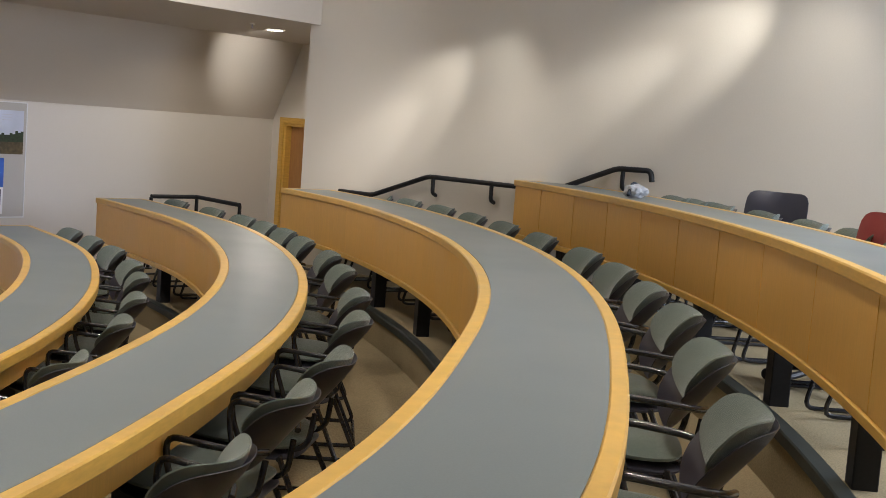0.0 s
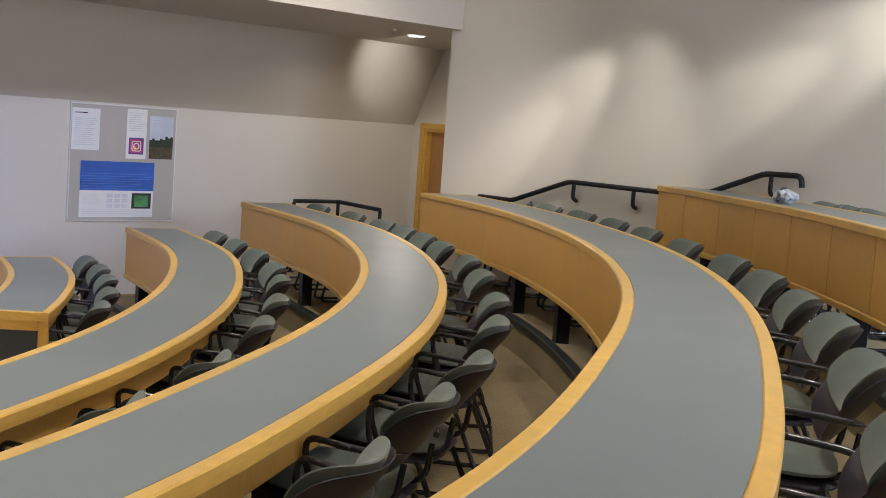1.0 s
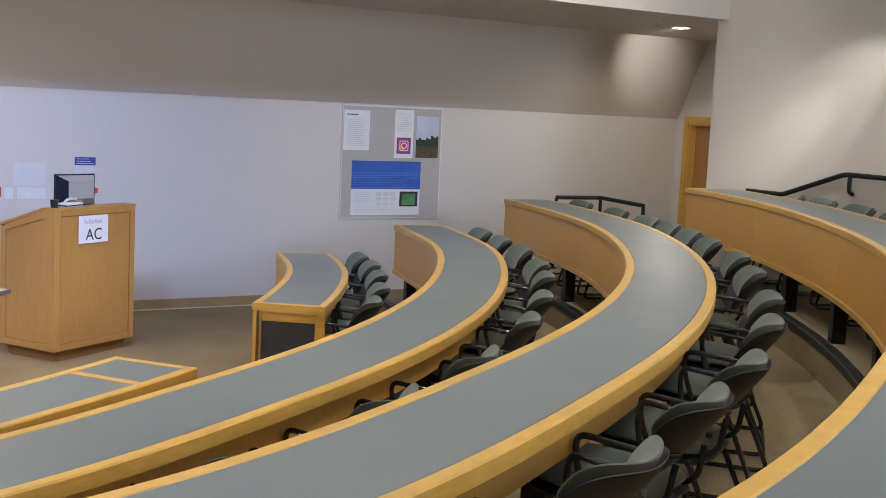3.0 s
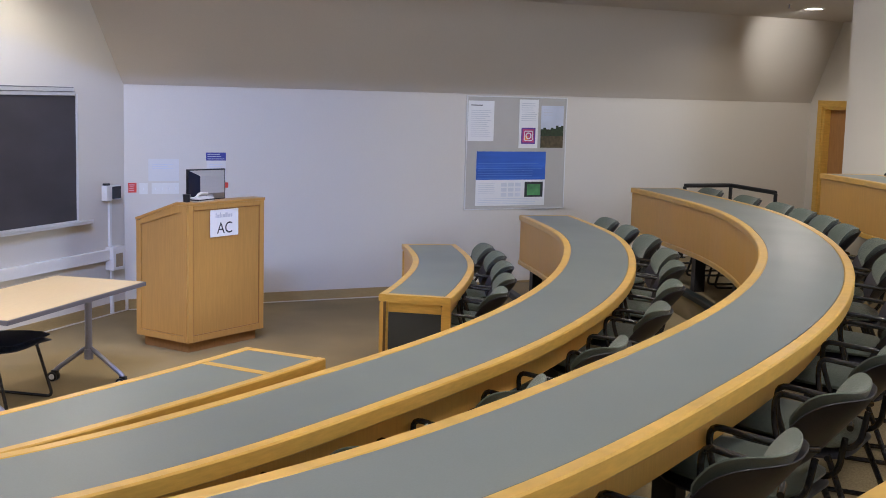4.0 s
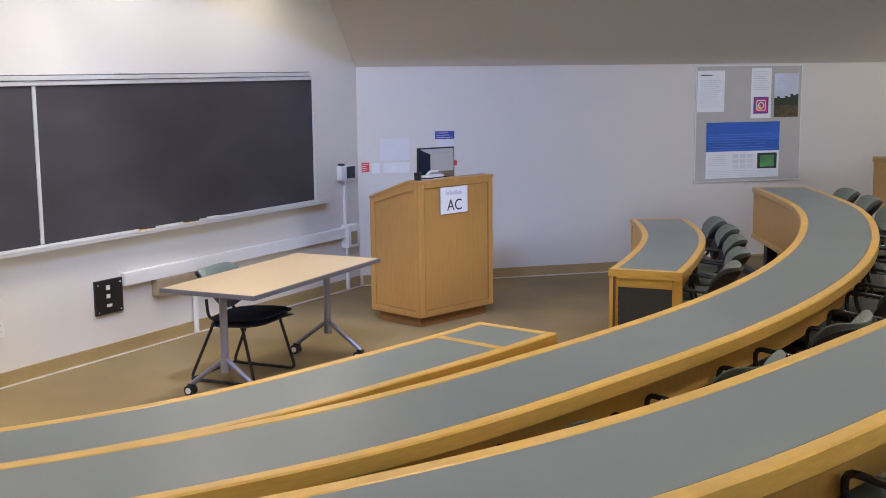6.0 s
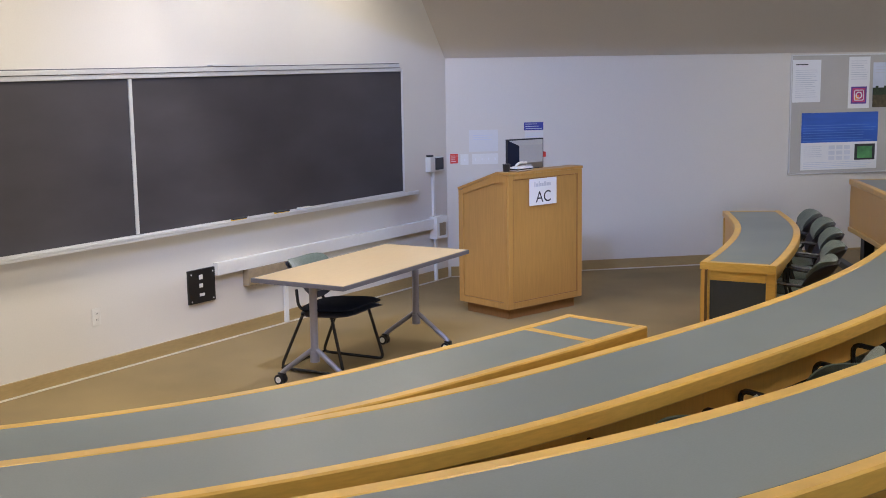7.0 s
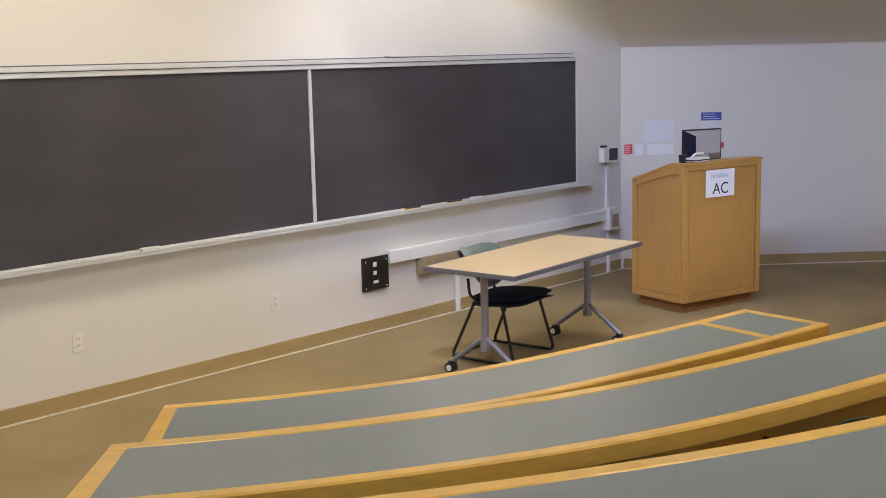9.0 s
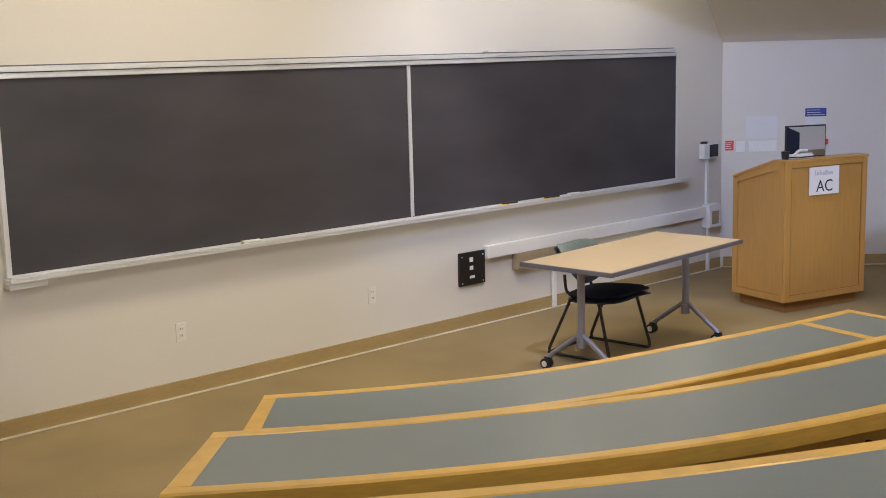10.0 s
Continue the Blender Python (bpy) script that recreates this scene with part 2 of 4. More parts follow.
def box(bm, x0, x1, y0, y1, z0, z1, bevel=0.0, m=None):
    vs = [bm.verts.new(Vector((x, y, z)) if m is None else m @ Vector((x, y, z))) for z in (z0, z1) for x, y in ((x0, y0), (x1, y0), (x1, y1), (x0, y1))]
    fs = [bm.faces.new([vs[i] for i in q]) for q in ((3, 2, 1, 0), (4, 5, 6, 7), (0, 1, 5, 4), (1, 2, 6, 5), (2, 3, 7, 6), (3, 0, 4, 7))]
    if bevel:
        es = list({e for f in fs for e in f.edges})
        bmesh.ops.bevel(bm, geom=es, offset=bevel, segments=2, profile=0.6, affect="EDGES", clamp_overlap=True)
    return bm


def boxed(*a, **k):
    return box(bmesh.new(), *a, **k)


def prism(bm, poly, z0, z1, m=None):
    """An upright block over a polygon given counter-clockwise."""
    t = m if m is not None else Matrix()
    lo = [bm.verts.new(t @ Vector((x, y, z0))) for x, y in poly]
    hi = [bm.verts.new(t @ Vector((x, y, z1))) for x, y in poly]
    bm.faces.new(lo[::-1])
    bm.faces.new(hi)
    n = len(poly)
    for i in range(n):
        bm.faces.new((lo[i], lo[(i + 1) % n], hi[(i + 1) % n], hi[i]))
    return bm


def sweep(bm, profile, phi0, phi1, step=1.0, lean=None):
    """A closed profile of (r, z) carried along the rows from phi0 to phi1."""
    n = max(1, round(abs(phi1 - phi0) / step))
    rings = []
    for i in range(n + 1):
        phi = phi0 + (phi1 - phi0) * i / n
        if lean:
            # the left end runs aslant: lean = (angle of the end, radius, degrees a metre)
            k = max(0.0, 1 - (phi - lean[0]) / 6)
            rings.append([bm.verts.new(on_row(phi + k * lean[2] * (r - lean[1]), r, z)) for r, z in profile])
        else:
            rings.append([bm.verts.new(on_row(phi, r, z)) for r, z in profile])
    k = len(profile)
    for a, b in zip(rings, rings[1:]):
        for j in range(k):
            bm.faces.new((a[j], a[(j + 1) % k], b[(j + 1) % k], b[j]))
    bm.faces.new(rings[0])
    bm.faces.new(rings[-1][::-1])
    return bm


def soft_rect(r0, r1, z0, z1, c=0.006):
    return [(r0 + c, z0), (r1 - c, z0), (r1, z0 + c), (r1, z1 - c), (r1 - c, z1), (r0 + c, z1), (r0, z1 - c), (r0, z0 + c)]


def tube(bm, pts, r, seg=8, closed=False):
    """A round bar along points, with mitred joints."""
    pts = [Vector(p) for p in pts]
    n = len(pts)
    rings, up = [], None
    for i, p in enumerate(pts):
        a = pts[i - 1] if (i or closed) else p
        b = pts[(i + 1) % n] if (i < n - 1 or closed) else p
        d = ((p - a).normalized() + (b - p).normalized()) if (p - a).length > 1e-6 and (b - p).length > 1e-6 else (b - a)
        d.normalize()
        if up is None:
            up = d.orthogonal().normalized()
        up = (up - d * up.dot(d)).normalized()
        side = d.cross(up)
        rings.append([bm.verts.new(p + r * (math.cos(t) * up + math.sin(t) * side)) for t in [2 * math.pi * j / seg for j in range(seg)]])
    for i in range(n - 1 + closed):
        a, b = rings[i], rings[(i + 1) % n]
        for j in range(seg):
            bm.faces.new((a[j], a[(j + 1) % seg], b[(j + 1) % seg], b[j]))
    if not closed:
        bm.faces.new(rings[0][::-1])
        bm.faces.new(rings[-1])
    return bm


def rounded(pts, r=0.06, n=4):
    """Points of a bent bar: the corners of a polyline rounded."""
    pts = [Vector(p) for p in pts]
    out = [pts[0]]
    for a, p, b in zip(pts, pts[1:], pts[2:]):
        d0, d1 = (a - p), (b - p)
        k = min(r, d0.length * 0.45, d1.length * 0.45)
        s, e = p + d0.normalized() * k, p + d1.normalized() * k
        for i in range(n + 1):
            t = i / n
            out.append((1 - t) ** 2 * s + 2 * t * (1 - t) * p + t * t * e)
    return out + [pts[-1]]


def disc(bm, m, r, h, seg=20, r2=None):
    bmesh.ops.create_cone(bm, cap_ends=True, segments=seg, radius1=r, radius2=r if r2 is None else r2, depth=h, matrix=m)
    return bm


def pad(bm, w, h, thick, bend, nu=12, nv=8, power=4.0, m=None, taper=0.0, crown=1.0):
    """A rounded cushion, w wide (x) and h high (z), whose middle lies bend behind its sides (y)."""
    t = m if m is not None else Matrix()
    front, back = [], []
    for j in range(nv + 1):
        fr, ba = [], []
        for i in range(nu + 1):
            u, v = 2 * i / nu - 1, 2 * j / nv - 1
            s = (abs(u) ** power + abs(v) ** power) ** (1 / power) if (u or v) else 0
            mx = max(abs(u), abs(v))
            k = mx / s if s else 1
            uu, vv = u * k, v * k
            edge = mx
            tk = thick * 0.5 * (1 - 0.85 * edge ** 6) * crown
            x = uu * w / 2 * (1 - taper * (vv * 0.5 + 0.5))
            y = bend * (1 - uu * uu)
            fr.append(bm.verts.new(t @ Vector((x, y - tk, vv * h / 2))))
            ba.append(bm.verts.new(t @ Vector((x, y + tk, vv * h / 2))))
        front.append(fr)
        back.append(ba)
    for j in range(nv):
        for i in range(nu):
            bm.faces.new((front[j][i], front[j][i + 1], front[j + 1][i + 1], front[j + 1][i]))
            bm.faces.new((back[j][i + 1], back[j][i], back[j + 1][i], back[j + 1][i + 1]))
    ring = lambda g: [g[0][i] for i in range(nu + 1)] + [g[j][nu] for j in range(1, nv + 1)] + [g[nv][i] for i in range(nu - 1, -1, -1)] + [g[j][0] for j in range(nv - 1, 0, -1)]
    a, b = ring(front), ring(back)
    for i in range(len(a)):
        k = (i + 1) % len(a)
        bm.faces.new((a[i], b[i], b[k], a[k]))
    return bm


# ---- the room ----
ROOM = [(1.9, 6.39), (9.38, 6.39), (15.09, 0.68), (13.16, -1.24), (11.71, 0.21), (6.0, -5.5), (-3.6, -5.5), (-3.6, 0.89)]
WALL_TOP = 4.5


def wall_piece(bm, p, q, z0, z1, thick=0.16, inset=0.0):
    """An upright slab from p to q; the room lies to the right of the way from p to q."""
    p, q = Vector(p), Vector(q)
    d = (q - p).normalized()
    out = Vector((-d.y, d.x))
    a, b = p - out * inset, q - out * inset
    c, e = b + out * thick, a + out * thick
    return prism(bm, [(v.x, v.y) for v in (a, b, c, e)][::-1], z0, z1)


def along(p, q, s):
    p, q = Vector(p), Vector(q)
    return p + (q - p).normalized() * s


def solid_wall(name, p, q, label, z0=-0.1, z1=WALL_TOP):
    w = link(name, wall_piece(bmesh.new(), p, q, z0, z1), M_WALL)
    return tagged(w, label, "wall", kind="structure")


solid_wall("wall_front", ROOM[0], ROOM[1], "warm white painted wall behind the long chalkboard")
solid_wall("wall_bulletin", ROOM[1], ROOM[2], "pale painted wall with a tack board and notices")
solid_wall("wall_return", ROOM[3], along(ROOM[3], ROOM[4], 1.887), "short painted return wall beside the door corner")
solid_wall("wall_rail", ROOM[4], ROOM[5], "tall beige painted wall with black handrails")
solid_wall("wall_side", ROOM[6], ROOM[7], "plain painted side wall")
solid_wall("wall_diagonal", ROOM[7], ROOM[0], "plain painted diagonal side wall")

# wall with the door
DOOR_A, DOOR_W, DOOR_H = 0.22, 0.92, 2.05
p, q = ROOM[2], ROOM[3]
bm = bmesh.new()
length = (Vector(q) - Vector(p)).length
wall_piece(bm, p, along(p, q, DOOR_A), -0.1, WALL_TOP)
wall_piece(bm, along(p, q, DOOR_A), along(p, q, DOOR_A + DOOR_W), DOOR_H, WALL_TOP)
wall_piece(bm, along(p, q, DOOR_A + DOOR_W), q, -0.1, WALL_TOP)
tagged(link("wall_door", bm, M_WALL), "pale painted end wall with a wooden door", "wall", kind="structure")
d = (Vector(q) - Vector(p)).normalized()
door = thing("door_1", "closed stained oak door in a light wooden frame", "door", Matrix.Translation((*along(p, q, DOOR_A), 0)) @ Matrix.Rotation(math.atan2(d.y, d.x), 4, "Z"), kind="structure")
# local x runs along the wall, y outwards
part("door_leaf", boxed(0.045, DOOR_W - 0.045, 0.075, 0.12, 0.01, DOOR_H - 0.045, 0.003), M_DOOR, door, "stained oak door leaf")
part("jamb", boxed(0.0, 0.045, -0.015, 0.16, 0.0, DOOR_H, 0.003), M_EDGE, door)
part("jamb", boxed(DOOR_W - 0.045, DOOR_W, -0.015, 0.16, 0.0, DOOR_H, 0.003), M_EDGE, door)
part("head", boxed(0.0, DOOR_W, -0.015, 0.16, DOOR_H - 0.045, DOOR_H + 0.002, 0.003), M_EDGE, door)
part("casing", boxed(-0.06, 0.012, -0.034, -0.0, 0.0, DOOR_H + 0.06, 0.004), M_EDGE, door)
part("casing", boxed(DOOR_W - 0.012, DOOR_W + 0.06, -0.034, -0.0, 0.0, DOOR_H + 0.06, 0.004), M_EDGE, door)
part("casing", boxed(0.012, DOOR_W - 0.012, -0.034, -0.0, DOOR_H - 0.012, DOOR_H + 0.06, 0.004), M_EDGE, door)
bm = bmesh.new()
tube(bm, rounded([(0.13, 0.075, 1.02), (0.13, 0.03, 1.02), (0.24, 0.03, 1.02)], 0.02), 0.009)
part("door_handle", bm, M_ALU, door, "brushed metal lever handle", smooth=True)

# rear wall behind the camera, with an unseen window added for daylight
p, q = ROOM[5], ROOM[6]
WIN0, WIN1, WZ0, WZ1 = 0.3, 3.7, 2.15, 3.85
bm = bmesh.new()
wall_piece(bm, p, along(p, q, WIN0), -0.1, WALL_TOP)
wall_piece(bm, along(p, q, WIN1), q, -0.1, WALL_TOP)
wall_piece(bm, along(p, q, WIN0), along(p, q, WIN1), -0.1, WZ0)
wall_piece(bm, along(p, q, WIN0), along(p, q, WIN1), WZ1, WALL_TOP)
tagged(link("wall_back", bm, M_WALL), "plain painted rear wall with an assumed wide window", "wall", kind="structure")
win = thing("window_1", "unseen, assumed wide rear window with a white frame", "window", Matrix.Translation((6.0 - WIN1, -5.5, WZ0)) @ Matrix.Rotation(0, 4, "Z") @ Matrix.Diagonal((1, -1, 1, 1)), kind="structure")
ww, wh = WIN1 - WIN0, WZ1 - WZ0
for x in (0.0, ww / 2 - 0.03, ww - 0.06):
    part("window_frame", boxed(x, x + 0.06, 0.04, 0.10, 0.06, wh - 0.06, 0.004), M_WHITE, win)
for z in (0.0, wh - 0.06):
    part("window_frame", boxed(0, ww, 0.04, 0.10, z, z + 0.06, 0.004), M_WHITE, win)
M_PANE = bpy.data.materials.new("window_glass")
M_PANE.use_nodes = True
b = M_PANE.node_tree.nodes["Principled BSDF"]
b.inputs["Transmission Weight"].default_value, b.inputs["Roughness"].default_value, b.inputs["IOR"].default_value = 1.0, 0.02, 1.45
for x in (0.06, ww / 2 + 0.03):
    ob = part("pane", boxed(x, x + ww / 2 - 0.09, 0.066, 0.072, 0.06, wh - 0.06), M_PANE, win)
    ob.visible_shadow = False

# floor of the stage and the tiers
bm = bmesh.new()
prism(bm, [(-3.8, -5.7), (15.4, -5.7), (15.4, 6.6), (-3.8, 6.6)], -0.12, 0.0)
tagged(link("floor", bm, M_CARPET), "worn brown carpet floor in front of the chalkboard", "floor", kind="structure")
PHI_L, PHI_R = -62.0, 38.0
RISE = [None] + [R_IN[k] - 0.05 for k in range(1, 5)]
for k in range(1, 5):
    outer = RISE[k + 1] + 0.0 if k < 4 else 18.5
    bm = sweep(bmesh.new(), [(RISE[k], -0.02), (outer + (0.3 if k < 4 else 0), -0.02), (outer + (0.3 if k < 4 else 0), TIER_Z[k]), (RISE[k], TIER_Z[k])], PHI_L, PHI_R, 1.0)
    tagged(link("floor_tier", bm, M_RISER), "brown carpeted curved tier with a low riser", "floor", kind="structure")
    bm = sweep(bmesh.new(), [(RISE[k] - 0.012, TIER_Z[k] - 0.045), (RISE[k] - 0.001, TIER_Z[k] - 0.045), (RISE[k] - 0.001, TIER_Z[k] + 0.001), (RISE[k] + 0.055, TIER_Z[k] + 0.001), (RISE[k] + 0.055, TIER_Z[k] + 0.007), (RISE[k] - 0.006, TIER_Z[k] + 0.007), (RISE[k] - 0.012, TIER_Z[k])], PHI_L, PHI_R, 1.0)
    tagged(link("stair_nosing", bm, M_NOSE), "dark green rubber nosing on the tier edge", "trim", kind="structure")

# ceilings
bm = prism(bmesh.new(), [(-3.8, -5.7), (15.4, -5.7), (15.4, 6.6), (-3.8, 6.6)], CEIL_Z, CEIL_Z + 0.12)
tagged(link("ceiling", bm, M_CEIL), "high painted ceiling over the seating", "ceiling", kind="structure")
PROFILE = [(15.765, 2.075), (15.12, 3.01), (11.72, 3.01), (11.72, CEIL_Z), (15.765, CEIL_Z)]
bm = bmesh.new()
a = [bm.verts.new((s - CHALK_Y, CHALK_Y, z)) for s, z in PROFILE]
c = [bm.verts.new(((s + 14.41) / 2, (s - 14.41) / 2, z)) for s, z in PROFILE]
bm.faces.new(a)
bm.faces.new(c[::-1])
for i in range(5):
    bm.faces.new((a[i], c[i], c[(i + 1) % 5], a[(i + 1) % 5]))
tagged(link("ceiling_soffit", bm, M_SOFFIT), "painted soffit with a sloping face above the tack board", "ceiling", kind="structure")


# baseboards
def skirting(p, q, s0, s1):
    p0, p1 = along(p, q, s0), along(p, q, s1)
    bm = wall_piece(bmesh.new(), p0, p1, 0.002, 0.100, thick=0.016, inset=0.016)
    tagged(link("baseboard", bm, M_BASE), "tan wooden baseboard along the wall", "trim", kind="structure")
    bm = wall_piece(bmesh.new(), p0, p1, 0.001, 0.010, thick=0.012, inset=0.030)
    tagged(link("trim", bm, M_STRIP), "thin pale strip where carpet meets baseboard", "trim", kind="structure")


skirting(ROOM[0], ROOM[1], 0.0, 7.46)
skirting(ROOM[1], ROOM[2], 0.03, 8.05)
skirting(ROOM[2], ROOM[3], DOOR_A + DOOR_W + 0.07, 2.7)

# ---- lamps ----
# none of these fixtures is in view; those of the fill spots are added
for x, y, *rest in CANS + FILL_SPOTS:
    t = thing("ceiling_light", "unseen round recessed downlight with a white trim ring", "ceiling light", pose(x, y, CEIL_Z), group="ceiling downlights")
    bm = bmesh.new()
    tube(bm, [(0.115 * math.cos(a), 0.115 * math.sin(a), -0.006) for a in [2 * math.pi * i / 24 for i in range(24)]], 0.012, 6, True)
    part("trim_ring", bm, M_WHITE, t, smooth=True)
    part("lens", disc(bmesh.new(), pose(0, 0, -0.004), 0.104, 0.006, 24), M_PANELGLOW, t)


def can(x, y, z, top):
    t = thing("pendant_downlight", "white cylinder downlight hung near the wall", "ceiling light", pose(x, y, z), group="wall downlights")
    bm = bmesh.new()
    for r, r2, z0, z1 in ((0.085, 0.085, 0.02, 0.22),):
        disc(bm, pose(0, 0, (z0 + z1) / 2), r, z1 - z0)
    part("housing", bm, M_WHITE, t, smooth=True)
    part("stem", disc(bmesh.new(), pose(0, 0, (top - z + 0.22) / 2), 0.012, top - z - 0.22, 10), M_WHITE, t)
    return t


for x, y, z, *rest in WASH:
    can(x, y, z, CEIL_Z)
t = thing("recessed_downlight", "round recessed downlight, switched on, in the low ceiling", "ceiling light", pose(12.72, 0.60, 3.01))
bm = bmesh.new()
for i in range(28):
    a0, a1 = 2 * math.pi * i / 28, 2 * math.pi * (i + 1) / 28
    vs = [bm.verts.new((r * math.cos(a), r * math.sin(a), z)) for r, z, a in ((0.105, -0.001, a0), (0.105, -0.001, a1), (0.10, -0.010, a1), (0.10, -0.010, a0), (0.085, -0.010, a1), (0.085, -0.010, a0))]
    bm.faces.new(vs[:4])
    bm.faces.new((vs[3], vs[2], vs[4], vs[5]))
part("trim_ring", bm, M_WHITE, t, smooth=True)
part("lens", disc(bmesh.new(), pose(0, 0, -0.006), 0.086, 0.004, 28), M_LAMPGLOW, t)
# fixtures added for the unseen fill lamps by the chalkboard
for u, v in SOFFIT_FILL:
    t = thing("recessed_downlight", "added, unseen round white downlight in the low ceiling", "ceiling light", pose(u, v, 3.01), group="soffit downlights")
    part("trim_ring", tube(bmesh.new(), [(0.10 * math.cos(a), 0.10 * math.sin(a), -0.004) for a in [2 * math.pi * i / 24 for i in range(24)]], 0.010, 6, True), M_WHITE, t, smooth=True)
    part("lens", disc(bmesh.new(), pose(0, 0, -0.004), 0.09, 0.004, 24), M_PANELGLOW, t)
t = thing("sprinkler", "small sprinkler head under the low ceiling", "sprinkler", pose(12.15, 0.80, 3.01))
part("rose", disc(bmesh.new(), pose(0, 0, -0.003), 0.026, 0.006), M_WHITE, t)
part("stem", disc(bmesh.new(), pose(0, 0, -0.024), 0.007, 0.036, 10), M_TLEG, t)
part("deflector", disc(bmesh.new(), pose(0, 0, -0.043), 0.016, 0.003, 14), M_TLEG, t)

# ---- the curved desks ----
PANEL_H = [0.52, 0.45, 0.45, 0.46, 0.47]


def curved_desk(k, phi0, phi1, label, posts=True, band=None, slant=-1.7, joints=None):
    """One desk of row k between two angles: top, edging, front panels and posts."""
    z, ri, ro = DESK_Z[k], R_IN[k], R_OUT[k]
    de = math.degrees(EDGE / ri)
    ln = (phi0, ri, slant)
    t = thing("curved_desk", label, "desk", group="curved rows of desks")
    a, b = phi0 + de, phi1 - de
    cuts = [a, b] if band is None else [a, band - de / 2, band + de / 2, b]
    for i in range(0, len(cuts), 2):
        part("laminate_top", sweep(bmesh.new(), [(ri, z - 0.03), (ro, z - 0.03), (ro, z - 0.001), (ri, z - 0.001)], cuts[i], cuts[i + 1], 0.75, ln), M_LAM, t, "grey laminate writing surface")
    if band is not None:
        part("cross_band", sweep(bmesh.new(), soft_rect(ri, ro, z - 0.03, z, 0.002), cuts[1], cuts[2], 0.4, ln), M_EDGE, t)
    # edging in lengths, as joined on site
    n = max(1, round((phi1 - phi0) / 32))
    for i in range(n):
        u0, u1 = phi0 + (phi1 - phi0) * i / n, phi0 + (phi1 - phi0) * (i + 1) / n - (0.003 if i < n - 1 else 0)
        part("front_edge", sweep(bmesh.new(), soft_rect(ri - EDGE, ri, z - 0.048, z + 0.001), u0, u1, 0.75, ln), M_EDGE, t, "golden maple edging", smooth=True)
        part("rear_edge", sweep(bmesh.new(), soft_rect(ro, ro + EDGE, z - 0.060, z + 0.001), u0, u1, 0.75, ln), M_EDGE, t, "golden maple edging", smooth=True)
    part("end_edge", sweep(bmesh.new(), soft_rect(ri, ro, z - 0.055, z, 0.004), phi0, a, 0.4, ln), M_EDGE, t)
    part("end_edge", sweep(bmesh.new(), soft_rect(ri, ro, z - 0.055, z, 0.004), b, phi1, 0.4, ln), M_EDGE, t)
    # front panels
    zb, rp = z - PANEL_H[k], ri - EDGE + 0.014
    n = max(1, round(radians(phi1 - phi0) * ri / 0.72))
    seams = [phi0 + (phi1 - phi0) * i / n for i in range(n + 1)] if joints is None else [phi0, *joints, phi1]
    gap = 0.005 if joints is None else 0.026
    for u0, u1 in zip(seams, seams[1:]):
        part("front_panel", sweep(bmesh.new(), soft_rect(rp, rp + 0.018, zb + 0.036, z - 0.049, 0.002), u0 + gap, u1 - gap, 0.8, ln), M_VENEER, t)
    part("panel_backing", sweep(bmesh.new(), [(rp + 0.0185, zb + 0.01), (rp + 0.034, zb + 0.01), (rp + 0.034, z - 0.05), (rp + 0.0185, z - 0.05)], phi0, phi1, 1.0, ln), M_GAP, t)
    part("apron", sweep(bmesh.new(), [(ro - 0.05, z - 0.19), (ro - 0.03, z - 0.19), (ro - 0.03, z - 0.031), (ro - 0.05, z - 0.031)], phi0 + (0.9 if k == 0 else 0.3), phi1 - 0.5, 1.0, ln), M_VENEER, t, "veneered apron under the top")
    part("bottom_rail", sweep(bmesh.new(), soft_rect(rp - 0.012, rp + 0.034, zb - 0.004, zb + 0.034, 0.004), phi0, phi1, 0.8, ln), M_EDGE, t)
    part("end_panel", sweep(bmesh.new(), [(rp + 0.0345, zb), (rp + 0.10, zb), (rp + 0.10, z - 0.056), (rp + 0.0345, z - 0.056)], phi1 - 0.12, phi1, 0.4), M_VENEER, t)
    if posts:
        m = max(2, round(radians(phi1 - phi0) * ri / 1.25))
        for i in range(m):
            phi = phi1 - (1.7, 1.7, 1.7, 4.8, 3.96)[k] - (phi1 - phi0) * i / m
            o = on_row(phi, rp + 0.10)
            mm = Matrix.Translation(o) @ Matrix.Rotation(radians(phi), 4, "Z")
            bm = bmesh.new()
            box(bm, -0.055, 0.055, -0.045, 0.045, TIER_Z[k] - 0.02, z - 0.031, 0.006, mm)
            box(bm, -0.03, 0.03, -0.33, -0.046, z - 0.075, z - 0.031, 0.004, mm)
            part("post", bm, M_STEEL, t, "black steel post")
    return t


f1 = curved_desk(0, -31.7, -7.55, "front-row curved desk with grey top and golden wood edging", posts=False, band=-10.75)
d1 = curved_desk(0, 7.45, 29.3, "short front-row curved desk ending beside the centre aisle", posts=False, slant=0.0)
curved_desk(1, -33.05, 32.2, "long curved desk of the second row with grey top")
curved_desk(2, -33.6, 34.5, "long curved desk of the third row with grey top")
curved_desk(3, -32.0, 27.0, "long curved desk of the fourth row with grey top")
curved_desk(4, -26.0, 16.6, "long curved desk of the top row with seamed panels", joints=(-21.6, -17.4, -13.4, -9.2, -5.25, -1.7, 1.68, 4.93, 7.94, 11.0, 14.1))


